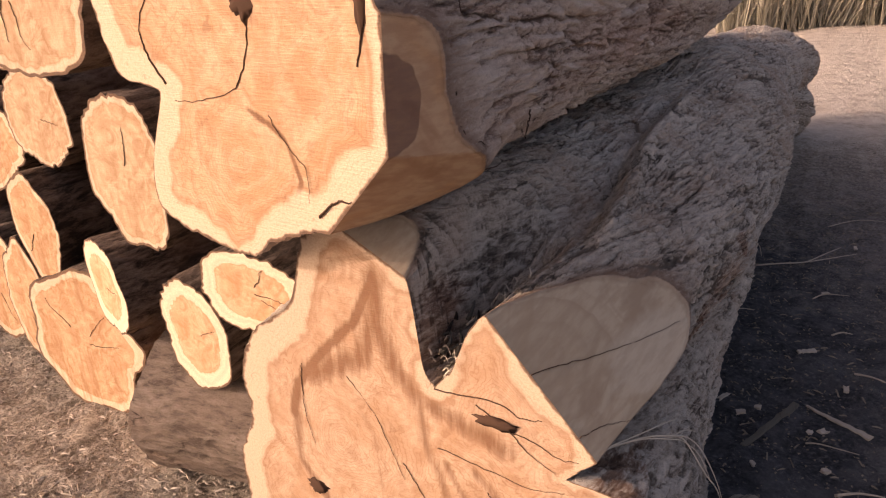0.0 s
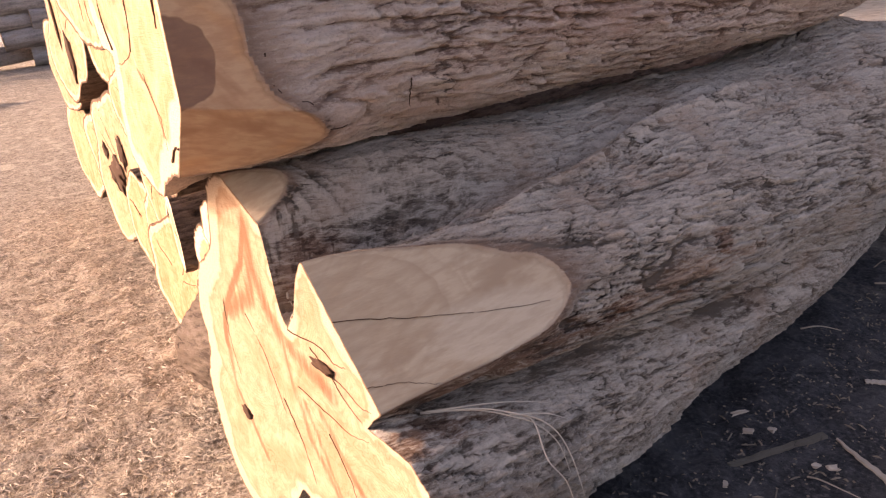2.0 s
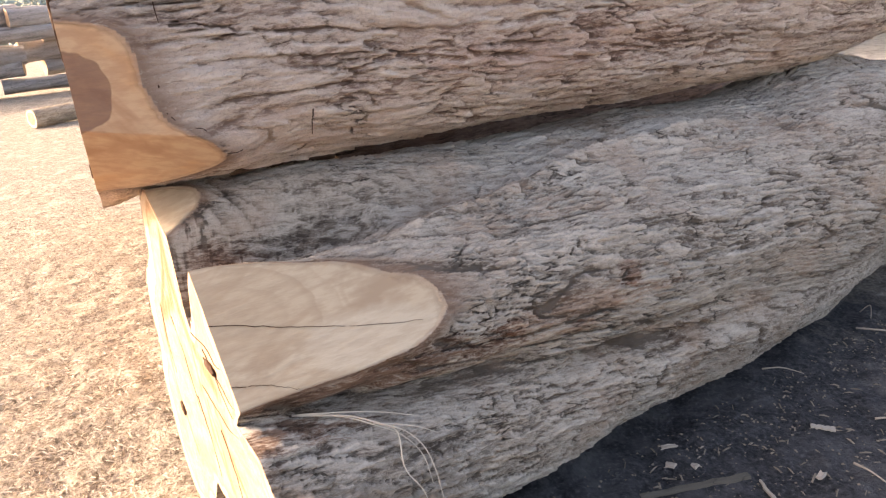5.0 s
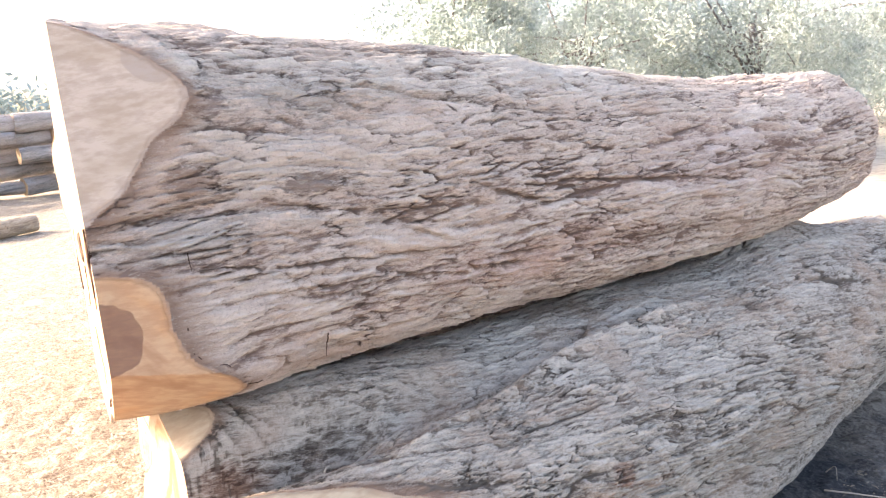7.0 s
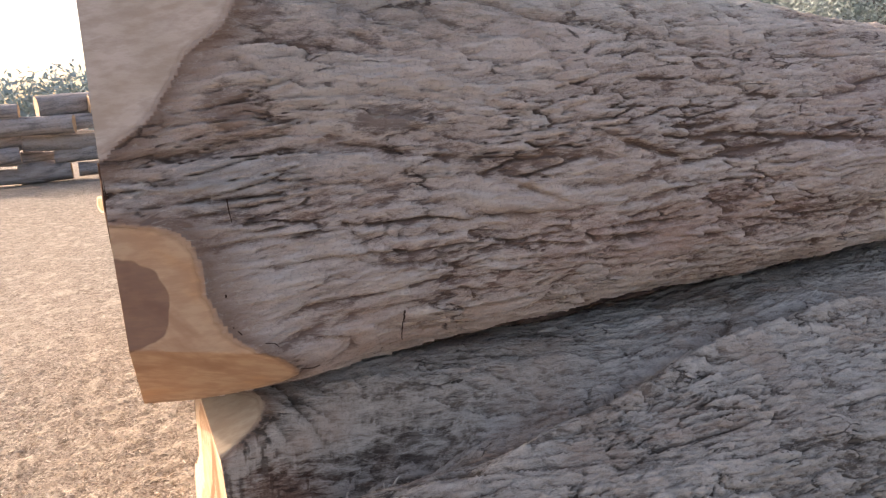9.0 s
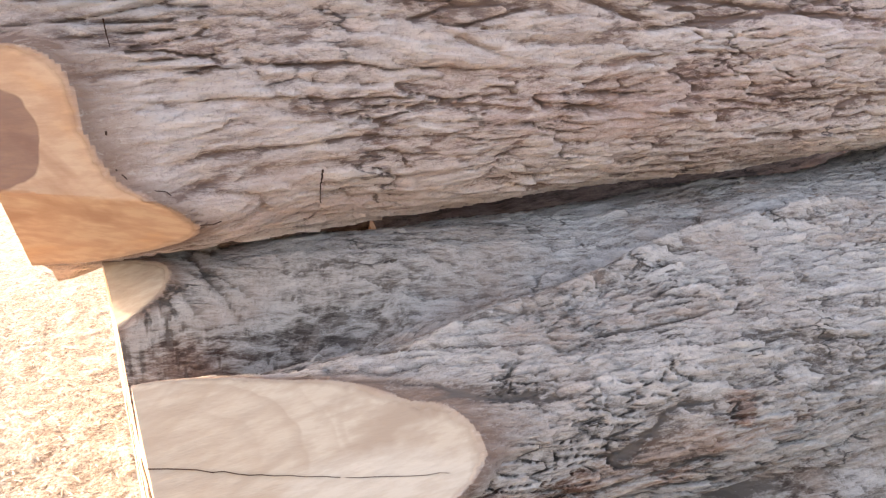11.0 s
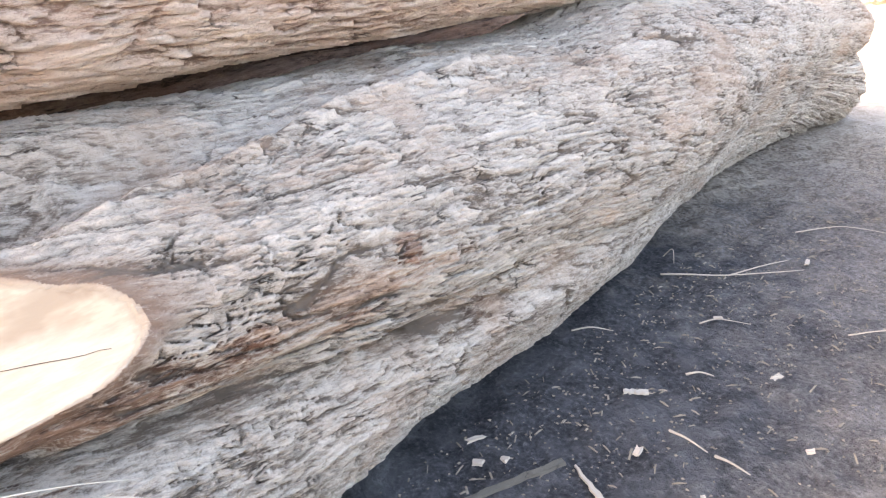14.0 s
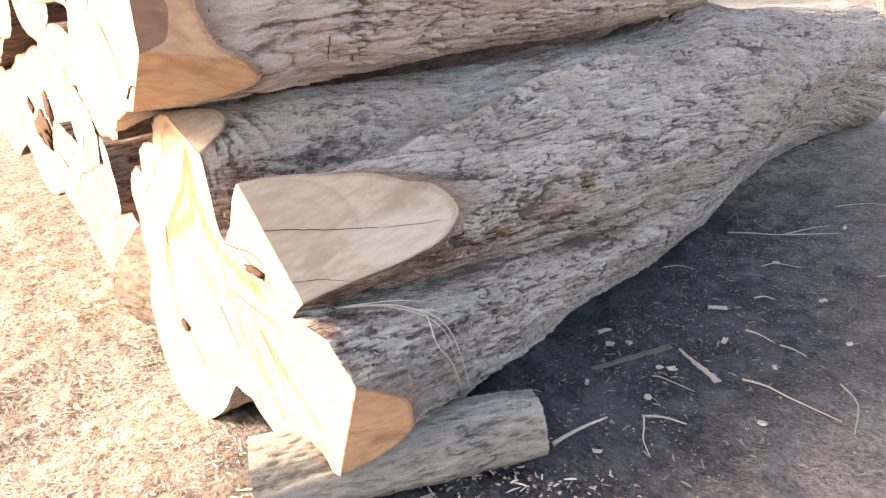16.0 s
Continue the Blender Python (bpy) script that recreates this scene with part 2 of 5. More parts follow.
def trim_material(name, pale, tan, stain, tones, patch=None, crisp=0.93, rings=None):
    """Long-grain saw trims: tan wood with soft darker figure, a thin dark cambium line and bark past the trim's edge."""
    m, nt, b = make(name)
    cut = node(nt, "Attribute", attribute_name="trim").outputs["Fac"]
    v = coords(nt)
    fig = noise_tex(nt, coords(nt, (1.0, 0.45, 1.0)), 4.2, 4, 0.5, 1.8)
    col = ramp(nt, fig, (0.34, tan), (0.48, pale), (0.58, pale), (0.68, stain))
    loop = math_node(nt, "SINE", math_node(nt, "MULTIPLY", noise_tex(nt, coords(nt, (1.0, 0.5, 1.0)), 2.6, 2, 0.4, 0.6), 55.0))
    col = mix(nt, ramp(nt, loop, (0.82, (0,)), (1.0, (0.28,))), col, stain)
    fine = noise_tex(nt, coords(nt, (1.0, 0.14, 1.0)), 60, 4, 0.6)
    col = mix(nt, ramp(nt, fine, (0.38, (0.35,)), (0.58, (0,))), col, stain)
    if rings:
        centre, size = rings
        off = node(nt, "Mapping", {"Vector": v, "Location": tuple(-c / q for c, q in zip(centre, size)), "Scale": tuple(1 / q for q in size)}).outputs[0]
        d = node(nt, "VectorMath", {0: off}, operation="LENGTH").outputs["Value"]
        d = math_node(nt, "ADD", d, math_node(nt, "MULTIPLY", math_node(nt, "SUBTRACT", noise_tex(nt, v, 9, 3, 0.5), 0.5), 0.35))
        col = mix(nt, ramp(nt, d, (0.2, (0.5,)), (0.95, (0.15,)), (1.0, (0,))), col, tan)
        for at_d, deep in ((0.35, 0.2), (0.62, 0.35), (1.0, 0.6), (1.28, 0.25)):
            col = mix(nt, ramp(nt, math_node(nt, "MULTIPLY", d, 0.5), (at_d * 0.5 - 0.06, (0,)), (at_d * 0.5, (deep,)), (at_d * 0.5 + 0.012, (0,))), col, stain)
    if patch:
        centre, size, tone = patch
        off = node(nt, "Mapping", {"Vector": v, "Location": tuple(-c / q for c, q in zip(centre, size)), "Scale": tuple(1 / q for q in size)}).outputs[0]
        d = node(nt, "VectorMath", {0: off}, operation="LENGTH").outputs["Value"]
        d = math_node(nt, "ADD", d, math_node(nt, "MULTIPLY", math_node(nt, "SUBTRACT", noise_tex(nt, v, 8, 3, 0.5), 0.5), 0.9))
        col = mix(nt, ramp(nt, d, (crisp, (0.85,)), (0.98, (0,))), col, tone)
        col = mix(nt, ramp(nt, fine, (0.38, (0.35,)), (0.58, (0,))), col, stain)
    bark, h = bark_colour(nt, *tones)
    edge = math_node(nt, "ADD", cut, math_node(nt, "MULTIPLY", math_node(nt, "SUBTRACT", noise_tex(nt, v, 30, 3, 0.6), 0.5), 0.012))
    col = mix(nt, ramp(nt, edge, (0.5, (0,)), (0.5005, (0.8,)), (0.5025, (0.6,)), (0.505, (0,))), col, (0.16, 0.095, 0.06))
    col = mix(nt, ramp(nt, edge, (0.499, (1,)), (0.501, (0,))), col, bark)
    nt.links.new(col, b.inputs["Base Color"])
    b.inputs["Roughness"].default_value = 0.8
    b.inputs["Specular IOR Level"].default_value = 0.2
    bump(nt, b, math_node(nt, "ADD", math_node(nt, "MULTIPLY", fine, 0.25), math_node(nt, "MULTIPLY", h, ramp(nt, edge, (0.499, (1,)), (0.501, (0,))))), 0.8, 0.012)
    return m


def plain_material(name, colour, other, scale=20.0, rough=0.9, spread=0.5):
    """Two tones of one stuff, varied from piece to piece."""
    m, nt, b = make(name)
    rnd = node(nt, "NewGeometry").outputs["Random Per Island"]
    n1 = noise_tex(nt, coords(nt), scale, 4, 0.6)
    f = math_node(nt, "ADD", math_node(nt, "MULTIPLY", rnd, spread), math_node(nt, "MULTIPLY", n1, 1 - spread))
    nt.links.new(mix(nt, f, colour, other), b.inputs["Base Color"])
    b.inputs["Roughness"].default_value = rough
    b.inputs["Specular IOR Level"].default_value = 0.15
    return m


# Rust and dirt tones; the groove ones also paint the upper log's shade.
RUST_SHADE = (((.80, .32, .645), (.14, .46, .095), (.19, .10, .06)), ((.86, .95, .67), (.08, .42, .05), (.42, .29, .205)), ((.88, 1.16, .74), (.06, .045, .09), (.34, .22, .155)), ((.86, .95, .60), (.07, .16, .04), (.44, .29, .20)), ((.40, .10, .90), (.07, .14, .09), (.27, .175, .125)), ((.80, 1.46, .41), (.05, .06, .05), (.16, .11, .08)), ((.40, .30, .93), (.06, .22, .07), (.17, .135, .105)), ((.92, .30, .36), (.14, .55, .19), (.30, .255, .205)))
# Weathered tones; the dark ones by the trim paint shade into the furrow.
WEATHER_SHADE = (((.25, 1.3, 1.98), (.45, 2.2, .16), (.54, .495, .425)), ((.50, 2.3, 1.58), (.12, .8, .17), (.55, .44, .375)), ((.46, .42, 1.70), (.08, .16, .035), (.24, .175, .14)),
           ((.44, .05, 1.60), (.09, .24, .06), (.42, .36, .305)), ((.47, 1.3, 1.35), (.1, .7, .12), (.52, .38, .30)), ((.42, .4, 1.93), (.12, .3, .07), (.44, .36, .30)), ((.44, .10, 1.74), (.1, .07, .05), (.32, .235, .185)), ((.41, .18, 1.92), (.1, .05, .05), (.28, .20, .16)), ((.47, 1.6, 1.58), (.12, .8, .11), (.70, .575, .48)))
GREY = ((0.195, 0.155, 0.12), (0.51, 0.44, 0.355), (0.71, 0.635, 0.53), (0.52, 0.36, 0.25), 0.25, RUST_SHADE, 0.12)
PINK = ((0.26, 0.18, 0.14), (0.62, 0.50, 0.405), (0.79, 0.68, 0.57), (0.65, 0.48, 0.37), 0.2, WEATHER_SHADE)
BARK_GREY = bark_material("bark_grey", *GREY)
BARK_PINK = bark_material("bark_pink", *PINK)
BARK_DARK = bark_material("bark_dark", (0.05, 0.038, 0.03), (0.15, 0.11, 0.085), (0.26, 0.20, 0.16), (0.18, 0.115, 0.085), 0.2)
BARK_BROWN = bark_material("bark_brown", (0.12, 0.092, 0.072), (0.21, 0.165, 0.13), (0.29, 0.235, 0.19), (0.23, 0.17, 0.13), 0.2)
BARK_FAR = bark_material("bark_far", (0.17, 0.155, 0.145), (0.33, 0.30, 0.275), (0.45, 0.415, 0.385), (0.34, 0.285, 0.245), 0.2)
BARK_TAN = bark_material("bark_tan", (0.28, 0.21, 0.15), (0.47, 0.37, 0.265), (0.60, 0.50, 0.38), (0.50, 0.37, 0.25), 0.2)
BARK_OLD = bark_material("bark_old", (0.17, 0.155, 0.125), (0.36, 0.335, 0.275), (0.48, 0.45, 0.38), (0.38, 0.32, 0.25), 0.2)
END_BIG = figured_end("sawn_end_orange", (0.50, 0.30, 0.165), (0.58, 0.39, 0.24), (0.68, 0.53, 0.38), (0.37, 0.195, 0.105), (0.17, 0.08, 0.042))
END_LOW = figured_end("sawn_end_streaked", (0.49, 0.305, 0.185), (0.57, 0.40, 0.27), (0.65, 0.505, 0.36), (0.33, 0.175, 0.095), (0.20, 0.095, 0.048))
END_SMALL = end_material("sawn_end_pale_rim", (0.56, 0.36, 0.20), (0.68, 0.48, 0.30), (0.80, 0.70, 0.52), (0.44, 0.23, 0.11), 0.68, 6, 0.25)
END_THIN = end_material("sawn_end_thin_rim", (0.54, 0.33, 0.185), (0.66, 0.47, 0.29), (0.76, 0.64, 0.46), (0.40, 0.20, 0.09), 0.84, 6, 0.32, 0.5)
END_PLAIN = end_material("sawn_end_tan", (0.52, 0.36, 0.22), (0.64, 0.49, 0.32), (0.70, 0.58, 0.42), (0.38, 0.21, 0.11), 0.88, 5, 0.3, 0.3)
TRIM_PALE = trim_material("trimmed_wood_pale", (0.475, 0.38, 0.262), (0.415, 0.312, 0.203), (0.36, 0.265, 0.175), GREY, ((0.72, 0.36, 0.765), (0.9, 0.24, 0.075), (0.515, 0.435, 0.32)), 0.7, ((0.70, 0.05, 0.86), (9.0, 0.20, 0.10)))
TRIM_TOP = trim_material("trimmed_wood_cream", (0.50, 0.41, 0.325), (0.45, 0.36, 0.27), (0.35, 0.265, 0.19), PINK, ((0.37, 0.065, 2.03), (0.6, 0.06, 0.055), (0.38, 0.31, 0.25)))
TRIM_ORANGE = trim_material("trimmed_wood_orange", (0.54, 0.36, 0.215), (0.54, 0.315, 0.16), (0.40, 0.23, 0.13), PINK, ((0.42, -0.13, 1.40), (0.09, 0.07, 0.105), (0.20, 0.11, 0.075)))
TRIM_TOE = trim_material("trimmed_wood_toe", (0.60, 0.37, 0.20), (0.55, 0.32, 0.16), (0.36, 0.2, 0.11), GREY)
CRACK = plain_material("crack_shadowed_wood", (0.05, 0.028, 0.018), (0.10, 0.055, 0.035), 40)
# Darker litter tone for the shady side; shade is put into its colour.
DULL = plain_material("shade_dark_litter", (0.14, 0.12, 0.095), (0.34, 0.29, 0.22), 12)
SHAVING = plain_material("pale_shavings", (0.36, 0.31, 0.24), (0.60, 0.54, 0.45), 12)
STRAW = plain_material("dry_straw", (0.46, 0.39, 0.29), (0.70, 0.63, 0.52), 12)
CHIP = plain_material("wood_chip", (0.32, 0.27, 0.21), (0.54, 0.47, 0.38), 25)
CLOD = plain_material("soil_crumb", (0.22, 0.18, 0.14), (0.46, 0.395, 0.32), 30, 0.95, 0.7)
# Leaf colours paled and greyed; the air's haze is put into them.
LEAF = plain_material("hazed_acacia_leaf", (0.26, 0.31, 0.275), (0.43, 0.49, 0.455), 2.0, 0.95, 0.7)
LEAF_FAR = plain_material("hazed_far_leaf", (0.27, 0.33, 0.31), (0.36, 0.42, 0.40), 0.4, 0.8, 0.7)
REED = plain_material("dry_reed", (0.27, 0.245, 0.18), (0.42, 0.395, 0.31), 3.0, 0.8, 0.7)

# ---- fast noise on arrays ----
RNG = np.random.RandomState(7)
TABLE = RNG.rand(4096)


def value_noise(x, y, z):
    xi, yi, zi = np.floor(x).astype(int), np.floor(y).astype(int), np.floor(z).astype(int)
    fx, fy, fz = x - xi, y - yi, z - zi
    fx, fy, fz = (f * f * (3 - 2 * f) for f in (fx, fy, fz))

    def h(a, b, c):
        return TABLE[(a * 1619 + b * 31337 + c * 6971 + (a * b * 13)) & 4095]
    out = 0
    for dx in (0, 1):
        for dy in (0, 1):
            for dz in (0, 1):
                w = (fx if dx else 1 - fx) * (fy if dy else 1 - fy) * (fz if dz else 1 - fz)
                out = out + w * h(xi + dx, yi + dy, zi + dz)
    return out


def fbm(x, y, z, octaves=4):
    out, amp, tot = 0, 1.0, 0
    for k in range(octaves):
        out = out + amp * value_noise(x * 2 ** k + 17 * k, y * 2 ** k + 5 * k, z * 2 ** k + 11 * k)
        tot += amp
        amp *= 0.5
    return out / tot


def cells(u, v):
    """Worley cells in the plane: gap between the two nearest points, the cell's own number, and the offset from its point."""
    ui, vi = np.floor(u).astype(int), np.floor(v).astype(int)
    f1, f2, own = np.full(u.shape, 9.0), np.full(u.shape, 9.0), np.zeros(u.shape)
    ou, ov = np.zeros(u.shape), np.zeros(u.shape)
    for du in (-1, 0, 1):
        for dv in (-1, 0, 1):
            a, b = ui + du, vi + dv
            h = (a * 7349 + b * 9151 + a * b * 7) & 4095
            eu, ev = u - a - TABLE[h], v - b - TABLE[(h * 5 + 77) & 4095]
            d = np.hypot(eu, ev)
            closer = d < f1
            f2 = np.where(closer, f1, np.minimum(f2, d))
            own = np.where(closer, TABLE[(h * 3 + 19) & 4095], own)
            ou, ov = np.where(closer, eu, ou), np.where(closer, ev, ov)
            f1 = np.where(closer, d, f1)
    return f2 - f1, own, ou, ov


def step(a, b, x):
    f = np.clip((x - a) / (b - a), 0, 1)
    return f * f * (3 - 2 * f)


def bark_relief(s, y, seed, coarse, twist=0.0):
    """Height of the bark in 0..1 over arc length s and length y: long fibrous ridges, plates that lap over one another, lifted flakes, a few dark crevices."""
    z0 = np.zeros_like(s) + seed
    w1, w2 = fbm(s * 1.7, y * 0.8, z0, 3) - 0.5, fbm(s * 8, y * 3.2, z0 + 4, 3) - 0.5
    w3 = fbm(s * 42, y * 16, z0 + 6, 3) - 0.5
    u = s + twist * y + 0.10 * w1 + 0.045 * w2 + 0.016 * w3 + 0.02 * np.sin(y * 2.3 + 6 * w1)
    v = y + 0.14 * w2 + 0.05 * w3
    _, own, du, _ = cells(u * 19 * coarse + seed, v * 2.3 * coarse)
    gap2, own2, du2, dv2 = cells(u * 50 * coarse + 3, v * 7 * coarse + seed)
    _, own3, _, dv3 = cells(u * 105 * coarse + 1, v * 20 * coarse + seed)
    rough = step(0.36, 0.6, fbm(s * 3.1, y * 1.6, z0 + 9, 3))
    ridges = 0.0
    for k, wt in ((14, 0.5), (31, 0.3), (66, 0.2)):
        ridges = ridges + wt * np.abs(2 * value_noise(u * k * coarse, v * k * 0.13 * coarse, z0 + k) - 1) ** 0.7
    crack = 1 - np.abs(2 * value_noise(u * 17 * coarse, v * 2.4 * coarse, z0 + 2) - 1)
    crack = crack ** 16 * step(0.41, 0.57, fbm(s * 5, y * 3, z0 + 12, 2))
    lift = (1 - step(0.0, 0.12, gap2)) * step(0.5, 0.64, fbm(s * 11, y * 6, z0 + 14, 2))
    h = 0.13 + 0.36 * ridges + 0.13 * own + 0.07 * du + (0.5 + 0.5 * rough) * (0.20 * own2 + 0.19 * du2 + 0.17 * dv2) + 0.09 * own3 + 0.08 * dv3 + 0.10 * fbm(u * 120, v * 40, z0, 2)
    return np.clip(h - 0.40 * crack - 0.34 * lift, 0, 1)


# ---- building helpers ----
def part(name, bm, material, parent, label=""):
    me = bpy.data.meshes.new(name)
    bm.to_mesh(me)
    bm.free()
    return link_part(name, me, material, parent, label)


def link_part(name, me, material, parent, label=""):
    me.materials.append(material)
    me.polygons.foreach_set("use_smooth", [True] * len(me.polygons))
    ob = new(name, me)
    ob.parent = parent
    if label:
        ob["label"] = label
    return ob


def grid_mesh(name, verts, faces, attr=None, values=None):
    me = bpy.data.meshes.new(name)
    me.from_pydata(verts, [], faces)
    if attr:
        at = me.attributes.new(attr, "FLOAT", "POINT")
        at.data.foreach_set("value", np.asarray(values, dtype=np.float32))
    return me


def angles(n):
    """Angles round a section, closer together on the open side of the stack."""
    k = np.linspace(0, 1, n, endpoint=False)
    return np.radians(np.interp(k, (0, 0.09, 0.90, 1), (-180, -95, 118, 180)))


def polar(outline, centre, n):
    """Radius by angle of a star-shaped outline of (x, z) points."""
    o = np.array(outline, float) - np.array(centre)
    ang, rad = np.arctan2(o[:, 1], o[:, 0]), np.hypot(o[:, 0], o[:, 1])
    k = np.argsort(ang)
    ang, rad = ang[k], rad[k]
    th = angles(n)
    r = np.interp(th, np.concatenate((ang - 2 * np.pi, ang, ang + 2 * np.pi)), np.tile(rad, 3))
    for _ in range(6):
        r = 0.25 * np.roll(r, 1) + 0.5 * r + 0.25 * np.roll(r, -1)
    return r


def sculpted_log(name, stations, cuts, n_theta, ys, face_y, mats, seed, amp, coarse, end_rough=0.0, ridge=None, furrows=(), figure=None, twist=0.0):
    """A log lofted through star-shaped sections; cuts are planes (normal, distance) that trim it flat.
    mats: bark, near end, trims. The near end lies on y = face_y(x)."""
    root = new(name)
    th = angles(n_theta)
    sy = np.array([s[0] for s in stations])
    R = np.array([polar(s[2], s[1], n_theta) for s in stations])
    C = np.array([s[1] for s in stations])
    ys = np.asarray(ys)

    def blend(tab):
        k = np.clip(np.searchsorted(sy, ys) - 1, 0, len(sy) - 2)
        f = np.clip((ys - sy[k]) / (sy[k + 1] - sy[k]), 0, 1)
        f = f * f * (3 - 2 * f) * 0.5 + f * 0.5
        return tab[k] * (1 - f[:, None]) + tab[k + 1] * f[:, None]
    r, c = blend(R), blend(C)
    cx, cz = c[:, :1], c[:, 1:]
    dx, dz = np.cos(th)[None], np.sin(th)[None]
    Y = np.repeat(ys[:, None], n_theta, 1)
    px, pz = cx + r * dx, cz + r * dz
    lump = fbm(px * 4 + seed, Y * 2.2, pz * 4, 3) - 0.5
    rel = bark_relief(np.repeat(th[None] * 0.52, len(ys), 0), Y, seed, coarse, twist)
    raw = r + 0.05 * lump * np.clip((Y - ys[0]) / 0.25, 0, 1) + amp * (rel - 0.5) * np.clip(0.35 + (Y - ys[0]) / 0.03, 0, 1)
    if ridge is not None:
        along, across, wide, tall = ridge
        mid = np.interp(Y, along, across)
        raw = raw + tall * (np.exp(-((px - mid) / wide) ** 2) - 0.7 * np.exp(-((px - mid + 0.055) / (0.8 * wide)) ** 2)) * step(along[0], along[0] + 0.3, Y) * (1 - step(along[-1] - 0.7, along[-1], Y)) * (dz > 0.2)
    for along, heights, wide, deep in furrows:
        wob = 0.02 * (fbm(Y * 7, pz * 2 + seed, Y * 0 + wide * 99, 3) - 0.5)
        dip = np.exp(-((pz - np.interp(Y, along, heights) + wob) / wide) ** 2) * step(along[0] - 0.02, along[0] + 0.06, Y) * (1 - step(along[-1] - 0.12, along[-1] + 0.02, Y)) * (dx > 0.1)
        if deep < 0.035:
            dip = dip * step(0.3, 0.55, fbm(Y * 4 + wide * 50, pz * 4, Y * 0 + seed, 3))
        raw = raw - deep * dip
        # Lower relief also darkens the furrow's colour, as its shade would.
        rel = rel - 0.22 * dip
    ropes = fbm(th[None] * 4.2 + 0.9 * lump + seed, Y * 1.1, Y * 0 + seed, 2) - 0.5
    raw = raw + 0.03 * ropes * np.clip((Y - ys[0]) / 0.4, 0, 1)
    raw = raw + 0.012 * (fbm(px * 14 + seed, Y * 3, pz * 14, 2) - 0.5)
    smooth = r + 0.02 * (fbm(px * 5 + seed, Y * 5, pz * 5, 2) - 0.5)
    if end_rough:
        raw = raw * (1 - end_rough * np.clip((Y - ys[-1] + 0.12) / 0.12, 0, 1) ** 2)
    which = np.zeros(raw.shape, int)
    trim = np.full(raw.shape, -1.0)
    near_trim = np.full(raw.shape, -1.0)
    for k, (nrm, d, lo, hi, zlo) in enumerate(cuts):
        den = nrm[0] * dx + nrm[2] * dz
        lim = (d - nrm[0] * cx - nrm[2] * cz - nrm[1] * Y) / np.where(np.abs(den) < 1e-6, 1e-6, den)
        ok = (den > 1e-6) & (pz > zlo) & (lim > 0.05) & (px > lo) & (px < hi)
        near_trim = np.where(ok, np.maximum(near_trim, smooth - lim), near_trim)
    skin = smooth + (raw - smooth) * (1 - step(-0.035, -0.003, near_trim))
    raw = skin.copy()
    for k, (nrm, d, lo, hi, zlo) in enumerate(cuts):
        den = nrm[0] * dx + nrm[2] * dz
        lim = (d - nrm[0] * cx - nrm[2] * cz - nrm[1] * Y) / np.where(np.abs(den) < 1e-6, 1e-6, den)
        within = (den > 1e-6) & (pz > zlo) & (lim > 0.05) & (px > lo) & (px < hi)
        over = smooth - lim
        hit = within & (over > 0) & ((which == 0) | (lim < skin))
        trim = np.where(within, np.maximum(trim, over), trim)
        skin = np.where(hit, lim + 0.0015 * (fbm(px * 30, Y * 12, pz * 30, 2) - 0.5), skin)
        which = np.where(hit, k + 1, which)
    px, pz = cx + skin * dx, cz + skin * dz
    near = np.clip(1 - (ys - ys[0]) / 0.3, 0, 1)[:, None]
    Y = Y + near * np.array(face_y(px, pz))
    verts = np.stack((px, Y, pz), -1).reshape(-1, 3)
    ny = len(ys)
    idx = np.arange(ny * n_theta).reshape(ny, n_theta)
    nxt = np.roll(idx, -1, 1)
    quads = np.stack((idx[:-1], idx[1:], nxt[1:], nxt[:-1]), -1).reshape(-1, 4)
    both = np.maximum.reduce([which[:-1], which[1:], np.roll(which, -1, 1)[:-1], np.roll(which, -1, 1)[1:]]).ravel()
    for k in range(len(cuts) + 1):
        sel = quads[both == k] if k else quads[both == 0]
        if not len(sel):
            continue
        used, inv = np.unique(sel, return_inverse=True)
        me = grid_mesh("bark" if k == 0 else "trimmed_face", verts[used].tolist(), inv.reshape(-1, 4).tolist(), "relief", np.clip(rel.ravel()[used], 0, 1))
        at = me.attributes.new("trim", "FLOAT", "POINT")
        at.data.foreach_set("value", np.clip(0.5 + trim.ravel()[used], 0, 1).astype(np.float32))
        link_part("bark" if k == 0 else "trimmed_face", me, mats[0] if k == 0 else mats[1 + k], root)
    for which_end in (0, -1):
        ringx, ringz, ringy = px[which_end], pz[which_end], Y[which_end]
        rings, vs, vals = 72 if which_end == 0 else 16, [], []
        for q in range(rings + 1):
            f = q / rings
            x, z = cx[which_end] + (ringx - cx[which_end]) * f, cz[which_end] + (ringz - cz[which_end]) * f
            y = np.array(face_y(x, z)) + ys[0] if which_end == 0 else np.full(n_theta, ys[-1])
            y = y + (0.006 if which_end == 0 else 0.03) * (fbm(x * 9 + seed, y * 0 + 3.0, z * 9, 3) - 0.5) * (1 - f ** 6)
            vs.append(np.stack((x, y, z), -1))
            vals.append(np.full(n_theta, f))
        vs, vals = np.concatenate(vs), np.concatenate(vals)
        id2 = np.arange((rings + 1) * n_theta).reshape(rings + 1, n_theta)
        nx2 = np.roll(id2, -1, 1)
        fs = np.stack((id2[:-1], id2[1:], nx2[1:], nx2[:-1]), -1).reshape(-1, 4)
        if which_end == 0:
            fs = fs[:, ::-1]
        me = grid_mesh("sawn_end", vs.tolist(), fs.tolist(), "ring", vals)
        if which_end == 0:
            shape = figure(vs[:, 0], vs[:, 2], np.stack((ringx, ringz), -1))
        else:
            shape = {"age": np.hypot(vs[:, 0], vs[:, 2]), "depth": vals * 0.55, "streaks": vals * 0}
